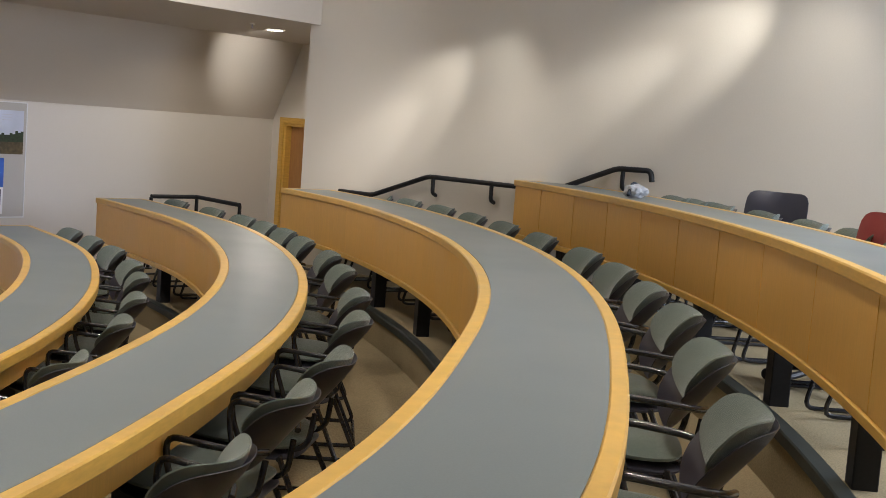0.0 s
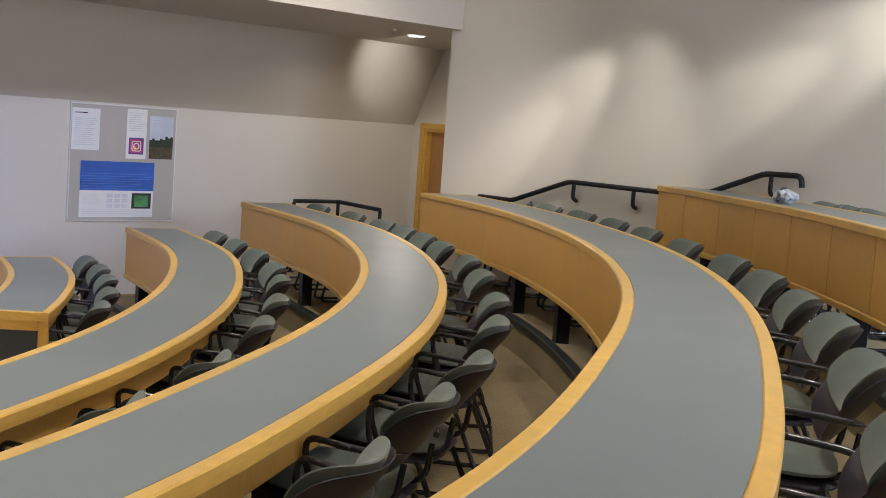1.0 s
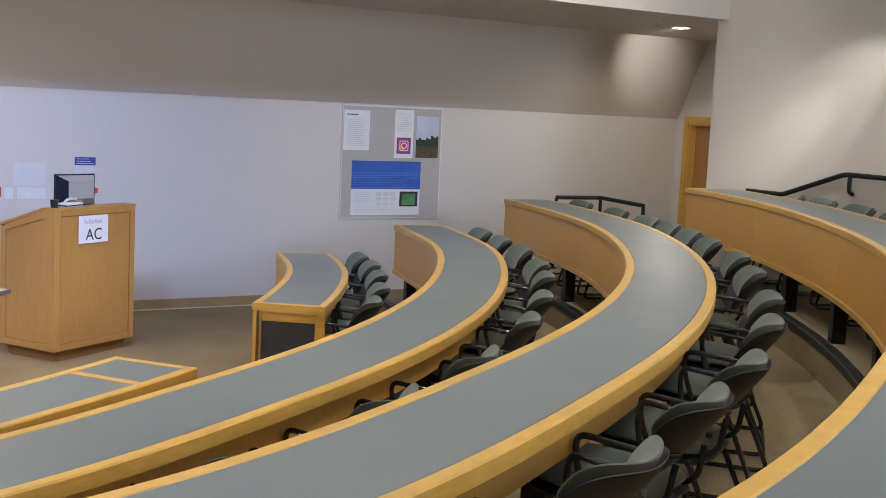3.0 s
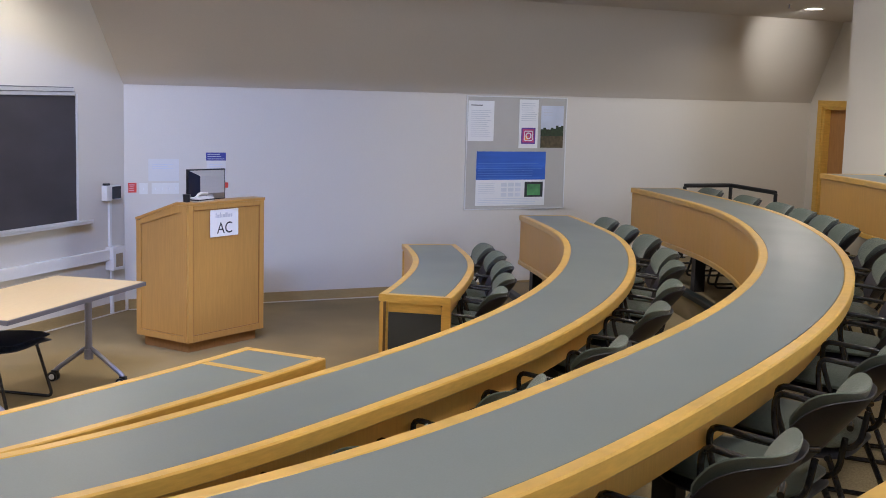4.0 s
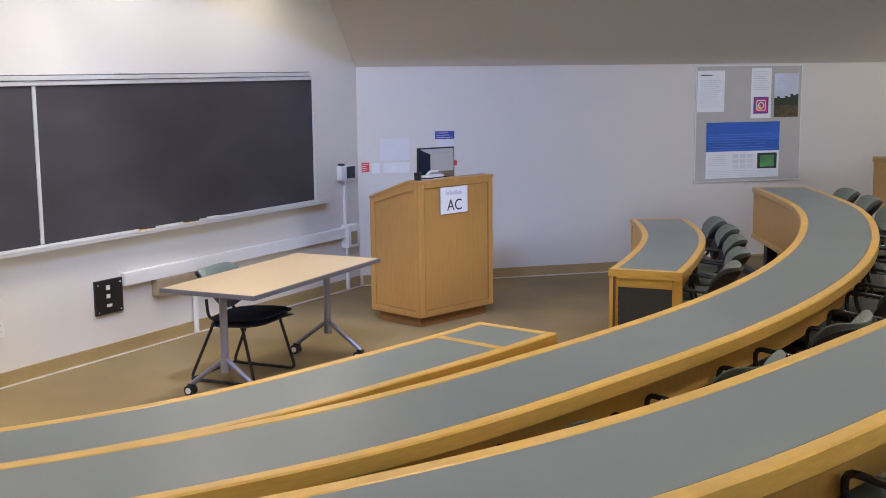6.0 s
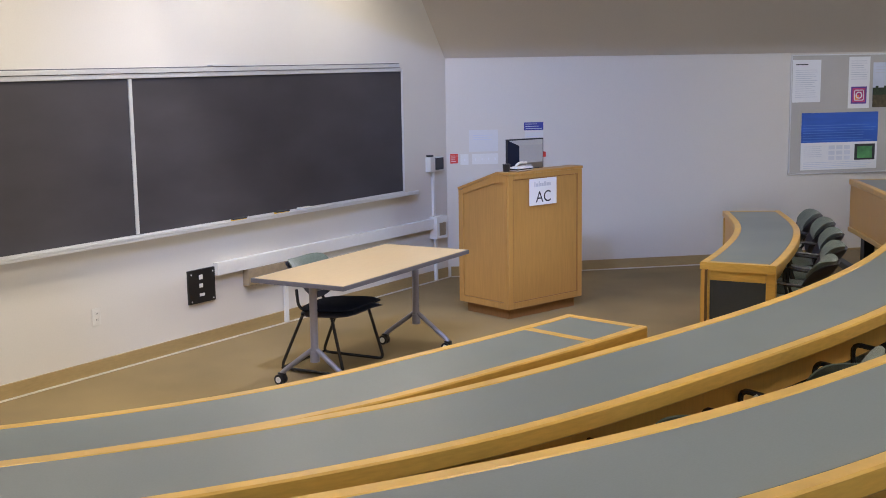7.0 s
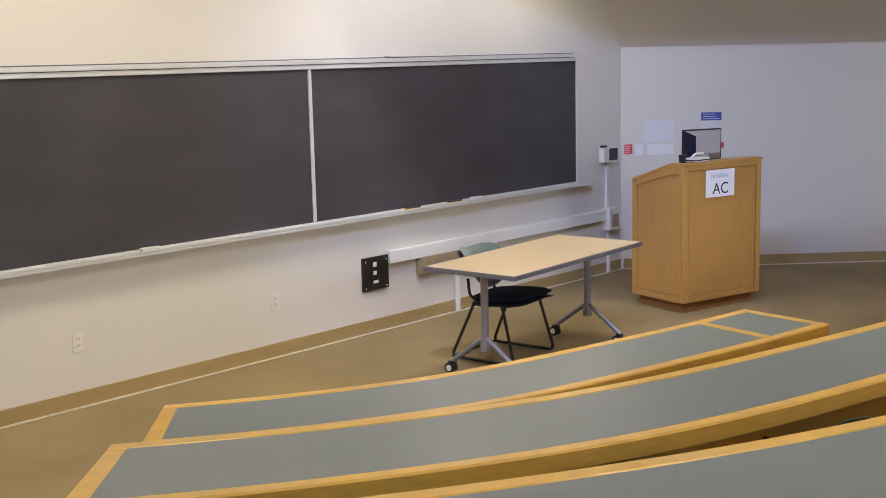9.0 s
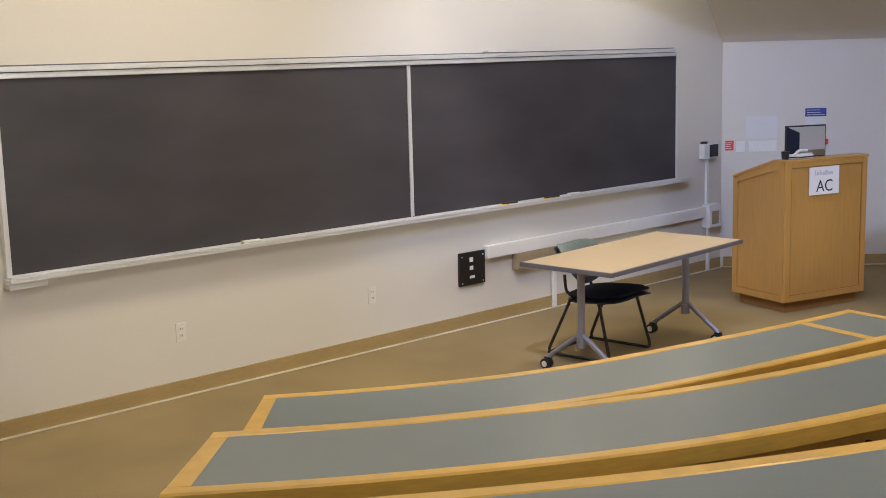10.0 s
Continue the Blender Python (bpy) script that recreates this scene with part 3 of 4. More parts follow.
def desk_end(t, phi, side):
    """A closed end: wooden stiles and rails round a dark grey panel."""
    z, ri, ro = DESK_Z[0], R_IN[0], R_OUT[0]
    u0, u1 = sorted((phi, phi + side * 0.35))
    part("end_stile", sweep(bmesh.new(), soft_rect(ri - EDGE + 0.004, ri + 0.01, 0.0, z - 0.056, 0.004), u0, u1, 0.4), M_EDGE, t)
    part("end_stile", sweep(bmesh.new(), soft_rect(ro - 0.01, ro + EDGE - 0.004, 0.0, z - 0.061, 0.004), u0, u1, 0.4), M_EDGE, t)
    part("end_rail", sweep(bmesh.new(), soft_rect(ri + 0.012, ro - 0.012, z - 0.115, z - 0.056, 0.004), u0, u1, 0.4), M_EDGE, t)
    part("end_rail", sweep(bmesh.new(), soft_rect(ri + 0.012, ro - 0.012, 0.0, 0.06, 0.004), u0, u1, 0.4), M_EDGE, t)
    v0, v1 = sorted((phi + side * 0.03, phi + side * 0.28))
    part("end_infill", sweep(bmesh.new(), [(ri + 0.012, 0.062), (ro - 0.012, 0.062), (ro - 0.012, z - 0.117), (ri + 0.012, z - 0.117)], v0, v1, 0.4), M_DARKLAM, t, "dark grey laminate infill")


desk_end(d1, 7.55, 1)
desk_end(d1, 29.2, -1)
desk_end(f1, -7.65, -1)
desk_end(f1, -31.5, 1)

# ---- handrails ----
def wall_rail(pts, brackets, label):
    t = thing("handrail", label, "handrail", group="handrails on the wall")
    part("rail", tube(bmesh.new(), rounded(pts, 0.05, 3), 0.022, 10), M_STEEL, t, smooth=True)
    for x, y, z in brackets:
        bm = tube(bmesh.new(), rounded([(x, y, z - 0.010), (x, y, z - 0.145), (x + 0.062 * S2, y - 0.062 * S2, z - 0.165)], 0.03, 3), 0.018, 8)
        part("bracket", bm, M_STEEL, t, smooth=True)
        bm = boxed(-0.026, 0.026, -0.012, 0.006, -0.075, 0.085, 0.004, m=Matrix.Translation((x + 0.064 * S2, y - 0.064 * S2, z - 0.155)) @ Matrix.Rotation(radians(45), 4, "Z"))
        part("wall_plate", bm, M_STEEL, t)
    return t


o = 0.035
wall_rail([(11.30 - o, -0.20 + o, 1.455), (11.00 - o, -0.50 + o, 1.455), (10.53 - o, -0.97 + o, 1.68), (9.72 - o, -1.78 + o, 1.675)],
          [(11.22 - o, -0.28 + o, 1.455), (10.49 - o, -1.01 + o, 1.68), (10.03 - o, -1.47 + o, 1.677)], "black steel handrail climbing along the beige wall")
wall_rail([(9.50 - o, -2.00 + o, 1.72), (9.17 - o, -2.33 + o, 1.90), (8.955 - o, -2.545 + o, 1.905), (8.945 - o, -2.555 + o, 1.82)],
          [(9.13 - o, -2.37 + o, 1.90)], "short black steel handrail at the top row")
t = thing("guard_rail", "black steel guard rail at the end of a tier", "handrail")
pts = [(12.42, 1.74, 1.20), (12.80, 1.32, 1.20), (12.30, 0.83, 1.18)]
part("rail", tube(bmesh.new(), rounded(pts, 0.05, 3), 0.022, 10), M_STEEL, t, smooth=True)
for (x, y, z), foot in zip(pts, (TIER_Z[2], TIER_Z[2], TIER_Z[3])):
    part("post", tube(bmesh.new(), [(x, y, foot - 0.01), (x, y, z - 0.01)], 0.019, 8), M_STEEL, t, smooth=True)
    part("foot", disc(bmesh.new(), pose(x, y, foot + 0.004), 0.045, 0.012, 14), M_STEEL, t)


# ---- chairs ----
def build_chair(arms, m, label, fabric, group, shell=None, seat_mat=None):
    t = thing("stacking_chair", label, "chair", m, group)
    flat = pose(0, -0.065, 0.445, -94)
    part("seat", pad(bmesh.new(), 0.46, 0.45, 0.060, -0.016, 12, 10, 4, flat), seat_mat or fabric, t, "dark navy seat" if seat_mat else "green upholstered seat", smooth=True)
    part("seat_shell", pad(bmesh.new(), 0.475, 0.47, 0.045, -0.022, 12, 8, 4, pose(0, -0.065, 0.405, -94)), M_SHELL, t, smooth=True)
    part("backrest", pad(bmesh.new(), 0.445, 0.218, 0.034, 0.078, 16, 10, 2.8, pose(0, 0.172, 0.724, -40), 0.06), fabric, t, "green upholstered back pad", smooth=True)
    part("back_shell", pad(bmesh.new(), 0.40, 0.325, 0.020, 0.080, 16, 10, 2.8, pose(0, 0.152, 0.664, -39), -0.19), M_SHELL if shell is None else shell, t, "charcoal plastic back shell", smooth=True)
    for s in (-1, 1):
        bm = bmesh.new()
        if arms:
            tube(bm, rounded([(s * 0.150, 0.215, 0.592), (s * 0.225, 0.190, 0.606), (s * 0.268, 0.110, 0.622), (s * 0.272, -0.075, 0.640), (s * 0.264, -0.075, 0.55), (s * 0.245, -0.03, 0.405)], 0.055, 4), 0.0108, 10)
        tube(bm, rounded([(s * 0.225, -0.13, 0.405), (s * 0.255, -0.235, 0.016), (s * 0.255, 0.27, 0.016), (s * 0.225, 0.10, 0.405)], 0.05, 4), 0.011)
        part("side_frame", bm, M_TUBE, t, "black tubular steel", smooth=True)
        bm = tube(bmesh.new(), rounded([(s * 0.15, 0.08, 0.41), (s * 0.15, 0.185, 0.43), (s * 0.14, 0.205, 0.56)], 0.05, 4), 0.011)
        part("back_support", bm, M_TUBE, t, smooth=True)
    for y, z in ((-0.13, 0.398), (0.10, 0.398), (0.262, 0.018)):
        part("cross_bar", tube(bmesh.new(), [(-0.235 if z > 0.1 else -0.252, y, z), (0.235 if z > 0.1 else 0.252, y, z)], 0.010), M_TUBE, t, smooth=True)
    return t


CHAIRS = {
    0: [28.4, 24.5, 20.0, 15.0, 10.4],
    1: [29.6, 25.6, 20.9, 15.3, 11.2, 5.3, -0.2, -6.7, -12.8, -18.3, -23.6, -28.6],
    2: [33.1, 28.4, 24.3, 21.3, 18.2, 14.7, 9.7, 5.2, -0.7, -5.1, -10.3, -14.1, -18.5, -23.0, -27.8],
    3: [24.6, 21.5, 18.2, 14.6, 11.0, 6.8, 2.2, -1.6, -5.4, -9.0, -13.3, -17.8],
    4: [9.6, 8.2, 6.5, 3.5, 0.4, -2.2, -5.0, -8.0],
}
rnd = random.Random(4)
first = None
for k, angles in CHAIRS.items():
    for phi in angles:
        r = R_OUT[k] + (0.06, 0.06, 0.08, 0.10, 0.02)[k] + rnd.uniform(-0.012, 0.012)
        m = Matrix.Translation(on_row(phi, r, TIER_Z[k])) @ Matrix.Rotation(radians(180 + phi + rnd.uniform(-4, 4)), 4, "Z")
        if first is None:
            first = build_chair(True, m, "grey-green upholstered armchair with black tube frame, tucked under a desk", M_FABRIC, "chairs along the rows")
        else:
            copy_thing(first, m)
build_chair(False, pose(6.17, 5.16, 0.0, 0, 0, 6) @ Matrix.Diagonal((1, 1, 0.965, 1)), "armless chair with grey-green back and navy seat behind the folding table", M_FABRIC, "", seat_mat=M_NAVYSEAT)


def task_chair(x, y, z, rz, fabric, label, h=0.52):
    t = thing("task_chair", label, "chair", pose(x, y, z, 0, 0, rz))
    part("seat", pad(bmesh.new(), 0.50, 0.48, 0.08, -0.01, 10, 8, 4, pose(0, 0, 0.47, -90)), fabric, t, smooth=True)
    part("backrest", pad(bmesh.new(), 0.44, h, 0.06, 0.05, 12, 10, 7, pose(0, 0.23, 0.885 - h / 2, -8)), fabric, t, smooth=True)
    part("column", disc(bmesh.new(), pose(0, 0, 0.26), 0.03, 0.36, 12), M_STEEL, t)
    for i in range(5):
        a = 2 * math.pi * i / 5
        c, s = math.cos(a), math.sin(a)
        part("base_arm", tube(bmesh.new(), [(0.02 * c, 0.02 * s, 0.11), (0.28 * c, 0.28 * s, 0.07)], 0.018), M_STEEL, t)
        part("castor", disc(bmesh.new(), pose(0.28 * c, 0.28 * s, 0.03, 90, 0, math.degrees(a)), 0.03, 0.03, 12), M_BLACK, t)
    return t


task_chair(7.42, -2.84, TIER_Z[4], 225, M_SHELL, "black office chair parked behind the top row")
task_chair(5.42, -2.50, TIER_Z[4], 188, M_REDFAB, "dark red office chair parked behind the top row")

# ---- the chalkboard and its wall ----


def on_front(x0, x1, d0, d1, z0, z1, bevel=0.0):
    return boxed(x0, x1, CHALK_Y - d1, CHALK_Y - d0, z0, z1, bevel)


CB0, CBM, CB1, CBZ0, CBZ1 = 2.605, 5.540, 8.645, 0.905, 1.985
t = thing("chalkboard", "long black wall chalkboard in two panels with aluminium frame and tray", "chalkboard")
part("slate_panel", on_front(CB0 + 0.02, CBM - 0.012, 0.012, 0.030, CBZ0, CBZ1 - 0.02), M_BOARD, t)
part("slate_panel", on_front(CBM + 0.012, CB1 - 0.012, 0.012, 0.030, CBZ0, CBZ1 - 0.02), M_BOARD, t)
part("divider", on_front(CBM - 0.014, CBM + 0.014, 0.010, 0.040, CBZ0 + 0.004, CBZ1 - 0.02, 0.003), M_ALU, t)
part("side_frame", on_front(CB0 - 0.012, CB0 + 0.018, 0.004, 0.040, CBZ0 - 0.01, CBZ1, 0.003), M_ALU, t)
part("side_frame", on_front(CB1 - 0.012, CB1 + 0.008, 0.004, 0.040, CBZ0 - 0.01, CBZ1 - 0.002, 0.003), M_ALU, t)
part("top_rail", on_front(CB0 + 0.02, CB1 - 0.03, 0.004, 0.045, CBZ1 - 0.018, CBZ1 + 0.012, 0.003), M_ALU, t)
part("map_rail", on_front(CB0 + 0.02, CB1 - 0.06, 0.004, 0.055, CBZ1 + 0.016, CBZ1 + 0.046, 0.004), M_ALU, t)
part("rail_groove", on_front(CB0 + 0.02, CB1 - 0.035, 0.004, 0.040, CBZ1 + 0.0125, CBZ1 + 0.0155), M_DARKINK, t)
part("rail_cap", on_front(CB0 + 0.02, CB1 - 0.06, 0.004, 0.050, CBZ1 + 0.0465, CBZ1 + 0.0535, 0.002), M_TEDGE, t, "dark cap strip")
part("chalk_tray", on_front(CB0 - 0.02, CB1 + 0.14, 0.004, 0.095, CBZ0 - 0.038, CBZ0 - 0.018, 0.004), M_ALU, t)
part("tray_lip", on_front(CB0 - 0.02, CB1 + 0.14, 0.088, 0.097, CBZ0 - 0.018, CBZ0 - 0.004, 0.002), M_ALU, t)
part("tray_back", on_front(CB0 + 0.02, CB1, 0.004, 0.034, CBZ0 - 0.018, CBZ0 - 0.001), M_ALU, t)
part("tray_end", on_front(CB0 - 0.02, CB0 + 0.20, 0.004, 0.075, CBZ0 - 0.075, CBZ0 - 0.040, 0.004), M_WHITE, t)
part("clip", on_front(6.30, 6.48, 0.004, 0.062, CBZ1 + 0.054, CBZ1 + 0.064, 0.002), M_ALU, t)
for x, felt in ((4.16, M_INK), (6.50, M_YELLOW), (6.98, M_YELLOW), (7.25, M_INK)):
    e = thing("chalkboard_eraser", "small felt chalk eraser lying on the tray", "eraser", pose(x, CHALK_Y - 0.062, CBZ0 - 0.017, 0, 0, rnd.uniform(-6, 6)), group="erasers on the tray")
    part("felt", boxed(-0.065, 0.065, -0.020, 0.020, 0.0, 0.016, 0.003), felt, e)
    part("back", boxed(-0.066, 0.066, -0.021, 0.021, 0.016, 0.026, 0.003), M_DARKINK if felt is M_YELLOW else M_WHITE, e)
for x in (7.40, 7.52, 5.10):
    tagged(link("chalk", tube(bmesh.new(), [(x, CHALK_Y - 0.06, CBZ0 - 0.012), (x + 0.07, CHALK_Y - 0.055, CBZ0 - 0.012)], 0.005, 8), M_PAPER), "white stick of chalk on the tray", "chalk")

t = thing("wall_socket_panel", "large black wall plate with sockets at the end of the trunking", "socket panel")
part("plate", on_front(6.00, 6.265, 0.0, 0.022, 0.325, 0.575, 0.004), M_PANEL, t)
for x, z, w, h in ((6.10, 0.50, 0.035, 0.035), (6.10, 0.44, 0.035, 0.03), (6.10, 0.375, 0.05, 0.022)):
    part("socket", on_front(x, x + w, 0.0225, 0.027, z, z + h, 0.002), M_WHITE, t)
for x in (6.02, 6.235):
    for z in (0.345, 0.545):
        part("screw", disc(bmesh.new(), pose(x + 0.005, CHALK_Y - 0.023, z, 90), 0.006, 0.004, 8), M_ALU, t)
t = thing("cable_trunking", "white metal cable trunking along the wall under the chalkboard", "cable trunking")
part("trunk", on_front(6.268, 9.16, 0.0, 0.050, 0.505, 0.600, 0.004), M_WHITE, t)
part("end_box", on_front(9.08, 9.26, 0.0, 0.085, 0.41, 0.62, 0.006), M_WHITE, t)
part("cover_plate", on_front(9.12, 9.22, 0.0855, 0.090, 0.44, 0.56, 0.002), M_BRASS, t)
part("riser_pipe", on_front(9.12, 9.15, 0.0, 0.026, 0.622, 1.038, 0.003), M_WHITE, t)
part("drop_pipe", on_front(9.12, 9.15, 0.018, 0.044, 0.012, 0.408, 0.003), M_WHITE, t)
part("foot_pipe", on_front(7.01, 7.045, 0.018, 0.044, 0.012, 0.373, 0.003), M_WHITE, t)
part("lower_box", on_front(6.58, 7.30, 0.0, 0.060, 0.375, 0.503, 0.004), M_BRASS, t, "tan metal box under the trunking")
t = thing("wall_controller", "small white control box with a black display on the wall", "control box")
part("housing", on_front(9.03, 9.24, 0.0, 0.060, 1.04, 1.175, 0.006), M_WHITE, t)
part("display", on_front(9.105, 9.235, 0.0605, 0.066, 1.055, 1.165, 0.002), M_GLASSY, t)
part("top_clip", on_front(9.04, 9.10, 0.005, 0.045, 1.1755, 1.195, 0.003), M_BLACK, t)
for x, z in ((3.655, 0.40), (5.17, 0.395)):
    t = thing("wall_outlet", "white double wall outlet above the baseboard", "outlet", pose(x, CHALK_Y, z), group="wall outlets")
    part("cover", boxed(-0.035, 0.035, -0.006, 0.0, -0.058, 0.058, 0.002), M_PLATE, t)
    for dz in (-0.02, 0.022):
        part("socket", boxed(-0.017, 0.017, -0.009, -0.0065, dz - 0.013, dz + 0.013, 0.001), M_PLATE, t)
        for dx in (-0.006, 0.006):
            part("slot", boxed(dx - 0.0015, dx + 0.0015, -0.0102, -0.0093, dz - 0.006, dz + 0.006), M_DARKINK, t)

# ---- the tack board and notices ----
# frame of the bulletin wall: x along the wall from the corner, y out into the room, z up
BW = Matrix.Translation((9.38, 6.39, 0)) @ Matrix.Rotation(radians(-45), 4, "Z") @ Matrix.Diagonal((1, -1, 1, 1))


def on_bulletin(s0, s1, d0, d1, z0, z1, bevel=0.0):
    return box(bmesh.new(), s0, s1, d0, d1, z0, z1, bevel, BW)


def s_of(x):
    return (x - 9.38) * math.sqrt(2)


T0, T1, TZ0, TZ1 = s_of(11.838), s_of(12.69), 0.870, 2.060
t = thing("tack_board", "grey tack board with a thin metal frame on the pale wall", "tack board")
part("panel", on_bulletin(T0 + 0.012, T1 - 0.012, 0.0, 0.014, TZ0 + 0.012, TZ1 - 0.012), M_CORK, t)
for a in ((T0, T1, TZ0, TZ0 + 0.012), (T0, T1, TZ1 - 0.012, TZ1), (T0, T0 + 0.012, TZ0 + 0.0125, TZ1 - 0.0125), (T1 - 0.012, T1, TZ0 + 0.0125, TZ1 - 0.0125)):
    part("frame", on_bulletin(a[0], a[1], 0.0, 0.020, a[2], a[3], 0.002), M_ALU, t)


def sheet(name, label, s0, s1, z0, z1, mat=None, lift=0.016, category="notice"):
    t = thing(name, label, category)
    part("sheet", on_bulletin(s0, s1, lift, lift + 0.003, z0, z1), M_PAPER if mat is None else mat, t)
    return t


def bars(t, s0, s1, z0, z1, n, mat, lift, ragged=0.3):
    h = (z1 - z0) / n
    for i in range(n):
        w = (s1 - s0) * (1 - ragged * rnd.random())
        part("text_bar", on_bulletin(s0, s0 + w, lift, lift + 0.0012, z1 - h * (i + 0.64), z1 - h * (i + 0.42)), mat, t)


def sx(f):
    return T0 + (T1 - T0) * f


def tz(f):
    return TZ1 - (TZ1 - TZ0) * f


t = sheet("letter_sheet", "white letter pinned to the tack board", sx(0.015), sx(0.265), tz(0.395), tz(0.045))
bars(t, sx(0.04), sx(0.15), tz(0.10), tz(0.065), 1, M_DARKINK, 0.0195, 0)
bars(t, sx(0.04), sx(0.24), tz(0.36), tz(0.12), 14, M_INK, 0.0195)
t = sheet("tall_flyer", "narrow white flyer with a colourful square badge", sx(0.515), sx(0.705), tz(0.455), tz(0.025))
bars(t, sx(0.535), sx(0.69), tz(0.22), tz(0.05), 9, M_INK, 0.0195)
c0, c1 = sx(0.61), tz(0.345)
for w, mat, l in ((0.085, M_VIOLET, 0.0195), (0.070, M_PINK, 0.0205), (0.046, M_ORANGE, 0.0215)):
    part("badge", on_bulletin(c0 - w, c0 + (w if w > 0.05 else 0.0), l, l + 0.0009, c1 - w, c1 + (w if w > 0.05 else 0.0)), mat, t)
bm = bmesh.new()
tube(bm, [BW @ Vector((c0 + 0.030 * math.cos(a), 0.0232, c1 + 0.030 * math.sin(a))) for a in [2 * math.pi * i / 20 for i in range(20)]], 0.006, 6, True)
tube(bm, [BW @ Vector((c0 + x, 0.0232, c1 + z)) for x, z in ((-0.05, -0.04), (-0.05, 0.04), (-0.04, 0.05), (0.04, 0.05), (0.05, 0.04), (0.05, -0.04), (0.04, -0.05), (-0.04, -0.05))], 0.005, 6, True)
part("badge_ring", bm, M_PAPER, t)
t = sheet("picture_poster", "small poster with pale sky over a dark landscape", sx(0.735), sx(0.965), tz(0.450), tz(0.075), M_SKYP)
part("landscape", on_bulletin(sx(0.735), sx(0.965), 0.0195, 0.0205, tz(0.450), tz(0.285)), M_EARTH, t)
for i in range(9):
    f = 0.735 + 0.23 * i / 9
    part("tree_line", on_bulletin(sx(f), sx(f + 0.0255), 0.0207, 0.0214, tz(0.345), tz(0.290 - 0.022 * rnd.random() - (0.018 if i > 5 else 0))), M_GREENDARK, t)
bars(t, sx(0.76), sx(0.88), tz(0.17), tz(0.10), 3, M_INK, 0.0195)
t = sheet("blue_poster", "large poster, deep blue above and white below, on the tack board", sx(0.105), sx(0.795), tz(0.965), tz(0.485))
part("blue_field", on_bulletin(sx(0.105), sx(0.795), 0.0195, 0.0206, tz(0.735), tz(0.485)), M_BLUE, t)
bars(t, sx(0.12), sx(0.785), tz(0.73), tz(0.58), 7, M_BLUELINE, 0.0208, 0.2)
bars(t, sx(0.13), sx(0.33), tz(0.86), tz(0.76), 6, M_PALE, 0.0195)
part("photo", on_bulletin(sx(0.59), sx(0.775), 0.0195, 0.0206, tz(0.89), tz(0.755)), M_DARKINK, t)
part("photo", on_bulletin(sx(0.615), sx(0.75), 0.0208, 0.0214, tz(0.875), tz(0.775)), M_GREEN, t)
for i in range(3):
    for j in range(3):
        part("picture_tile", on_bulletin(sx(0.355 + 0.07 * i), sx(0.41 + 0.07 * i), 0.0195, 0.0203, tz(0.795 + 0.045 * j), tz(0.762 + 0.045 * j)), M_PALE, t)
bars(t, sx(0.13), sx(0.76), tz(0.955), tz(0.895), 4, M_SKYP, 0.0195, 0.1)

# notices by the corner
t = sheet("red_notice", "small red notice by the corner of the room", s_of(9.405), s_of(9.458), 1.09, 1.18, M_RED, 0.0)
bars(t, s_of(9.41), s_of(9.45), 1.10, 1.17, 4, M_PAPER, 0.0035)
for s0, s1, n in ((9.475, 9.53, 1), (9.555, 9.735, 4)):
    t = thing("light_switch", "white light-switch plate on the wall", "light switch", group="light switches")
    part("plate", on_bulletin(s_of(s0), s_of(s1), 0.0, 0.006, 1.075, 1.175, 0.002), M_WHITE, t)
    for i in range(n):
        c = s_of(s0) + (s_of(s1) - s_of(s0)) * (i + 0.5) / n
        part("toggle", on_bulletin(c - 0.005, c + 0.005, 0.0065, 0.016, 1.112, 1.135, 0.001), M_PAPER, t)
t = sheet("wall_notice", "white printed notice on the wall by the corner", s_of(9.535), s_of(9.735), 1.195, 1.40, M_NOTICE, 0.0)
bars(t, s_of(9.56), s_of(9.70), 1.30, 1.36, 3, M_SKYP, 0.0035)
t = sheet("blue_sign", "small navy sign with pale lines above a white sheet", s_of(9.915), s_of(10.05), 1.385, 1.46, M_NAVY, 0.0)
bars(t, s_of(9.925), s_of(10.04), 1.39, 1.455, 3, M_SKYP, 0.0035)
t = sheet("small_notice", "white sheet under the navy sign", s_of(9.92), s_of(10.05), 1.20, 1.38, M_NOTICE, 0.0)
bars(t, s_of(9.935), s_of(10.03), 1.25, 1.36, 5, M_SKYP, 0.0035)
t = thing("wall_valve", "small red fitting on the wall behind the monitor", "fitting")
part("body", on_bulletin(s_of(10.02), s_of(10.06), 0.0035, 0.045, 1.13, 1.18, 0.006), M_RED, t)

# ---- the lectern ----
LM = Matrix.Translation((7.99, 4.87, 0)) @ Matrix.Rotation(radians(-14.5), 4, "Z")      # x along the front, y towards the wall
LW, LD, LZ, LZB, FL = 0.850, 0.58, 1.18, 1.03, 0.13
t = thing("lectern", "oak lectern with framed panels and a sloping top", "lectern", LM)


def side_profile(bm, x0, x1, inset, z0, drop):
    """A side of the lectern: flat on top near the front, then sloping down."""
    a, b = inset, LD - inset
    slope = (LZB - LZ) / (LD - FL)
    pts = [(a, z0), (b, z0), (b, LZ + slope * (b - FL) - drop), (FL, LZ - drop), (a, LZ - drop)]
    lo = [bm.verts.new((x0, y, z)) for y, z in pts]
    hi = [bm.verts.new((x1, y, z)) for y, z in pts]
    bm.faces.new(lo)
    bm.faces.new(hi[::-1])
    for i in range(5):
        bm.faces.new((lo[i], hi[i], hi[(i + 1) % 5], lo[(i + 1) % 5]))
    return bm


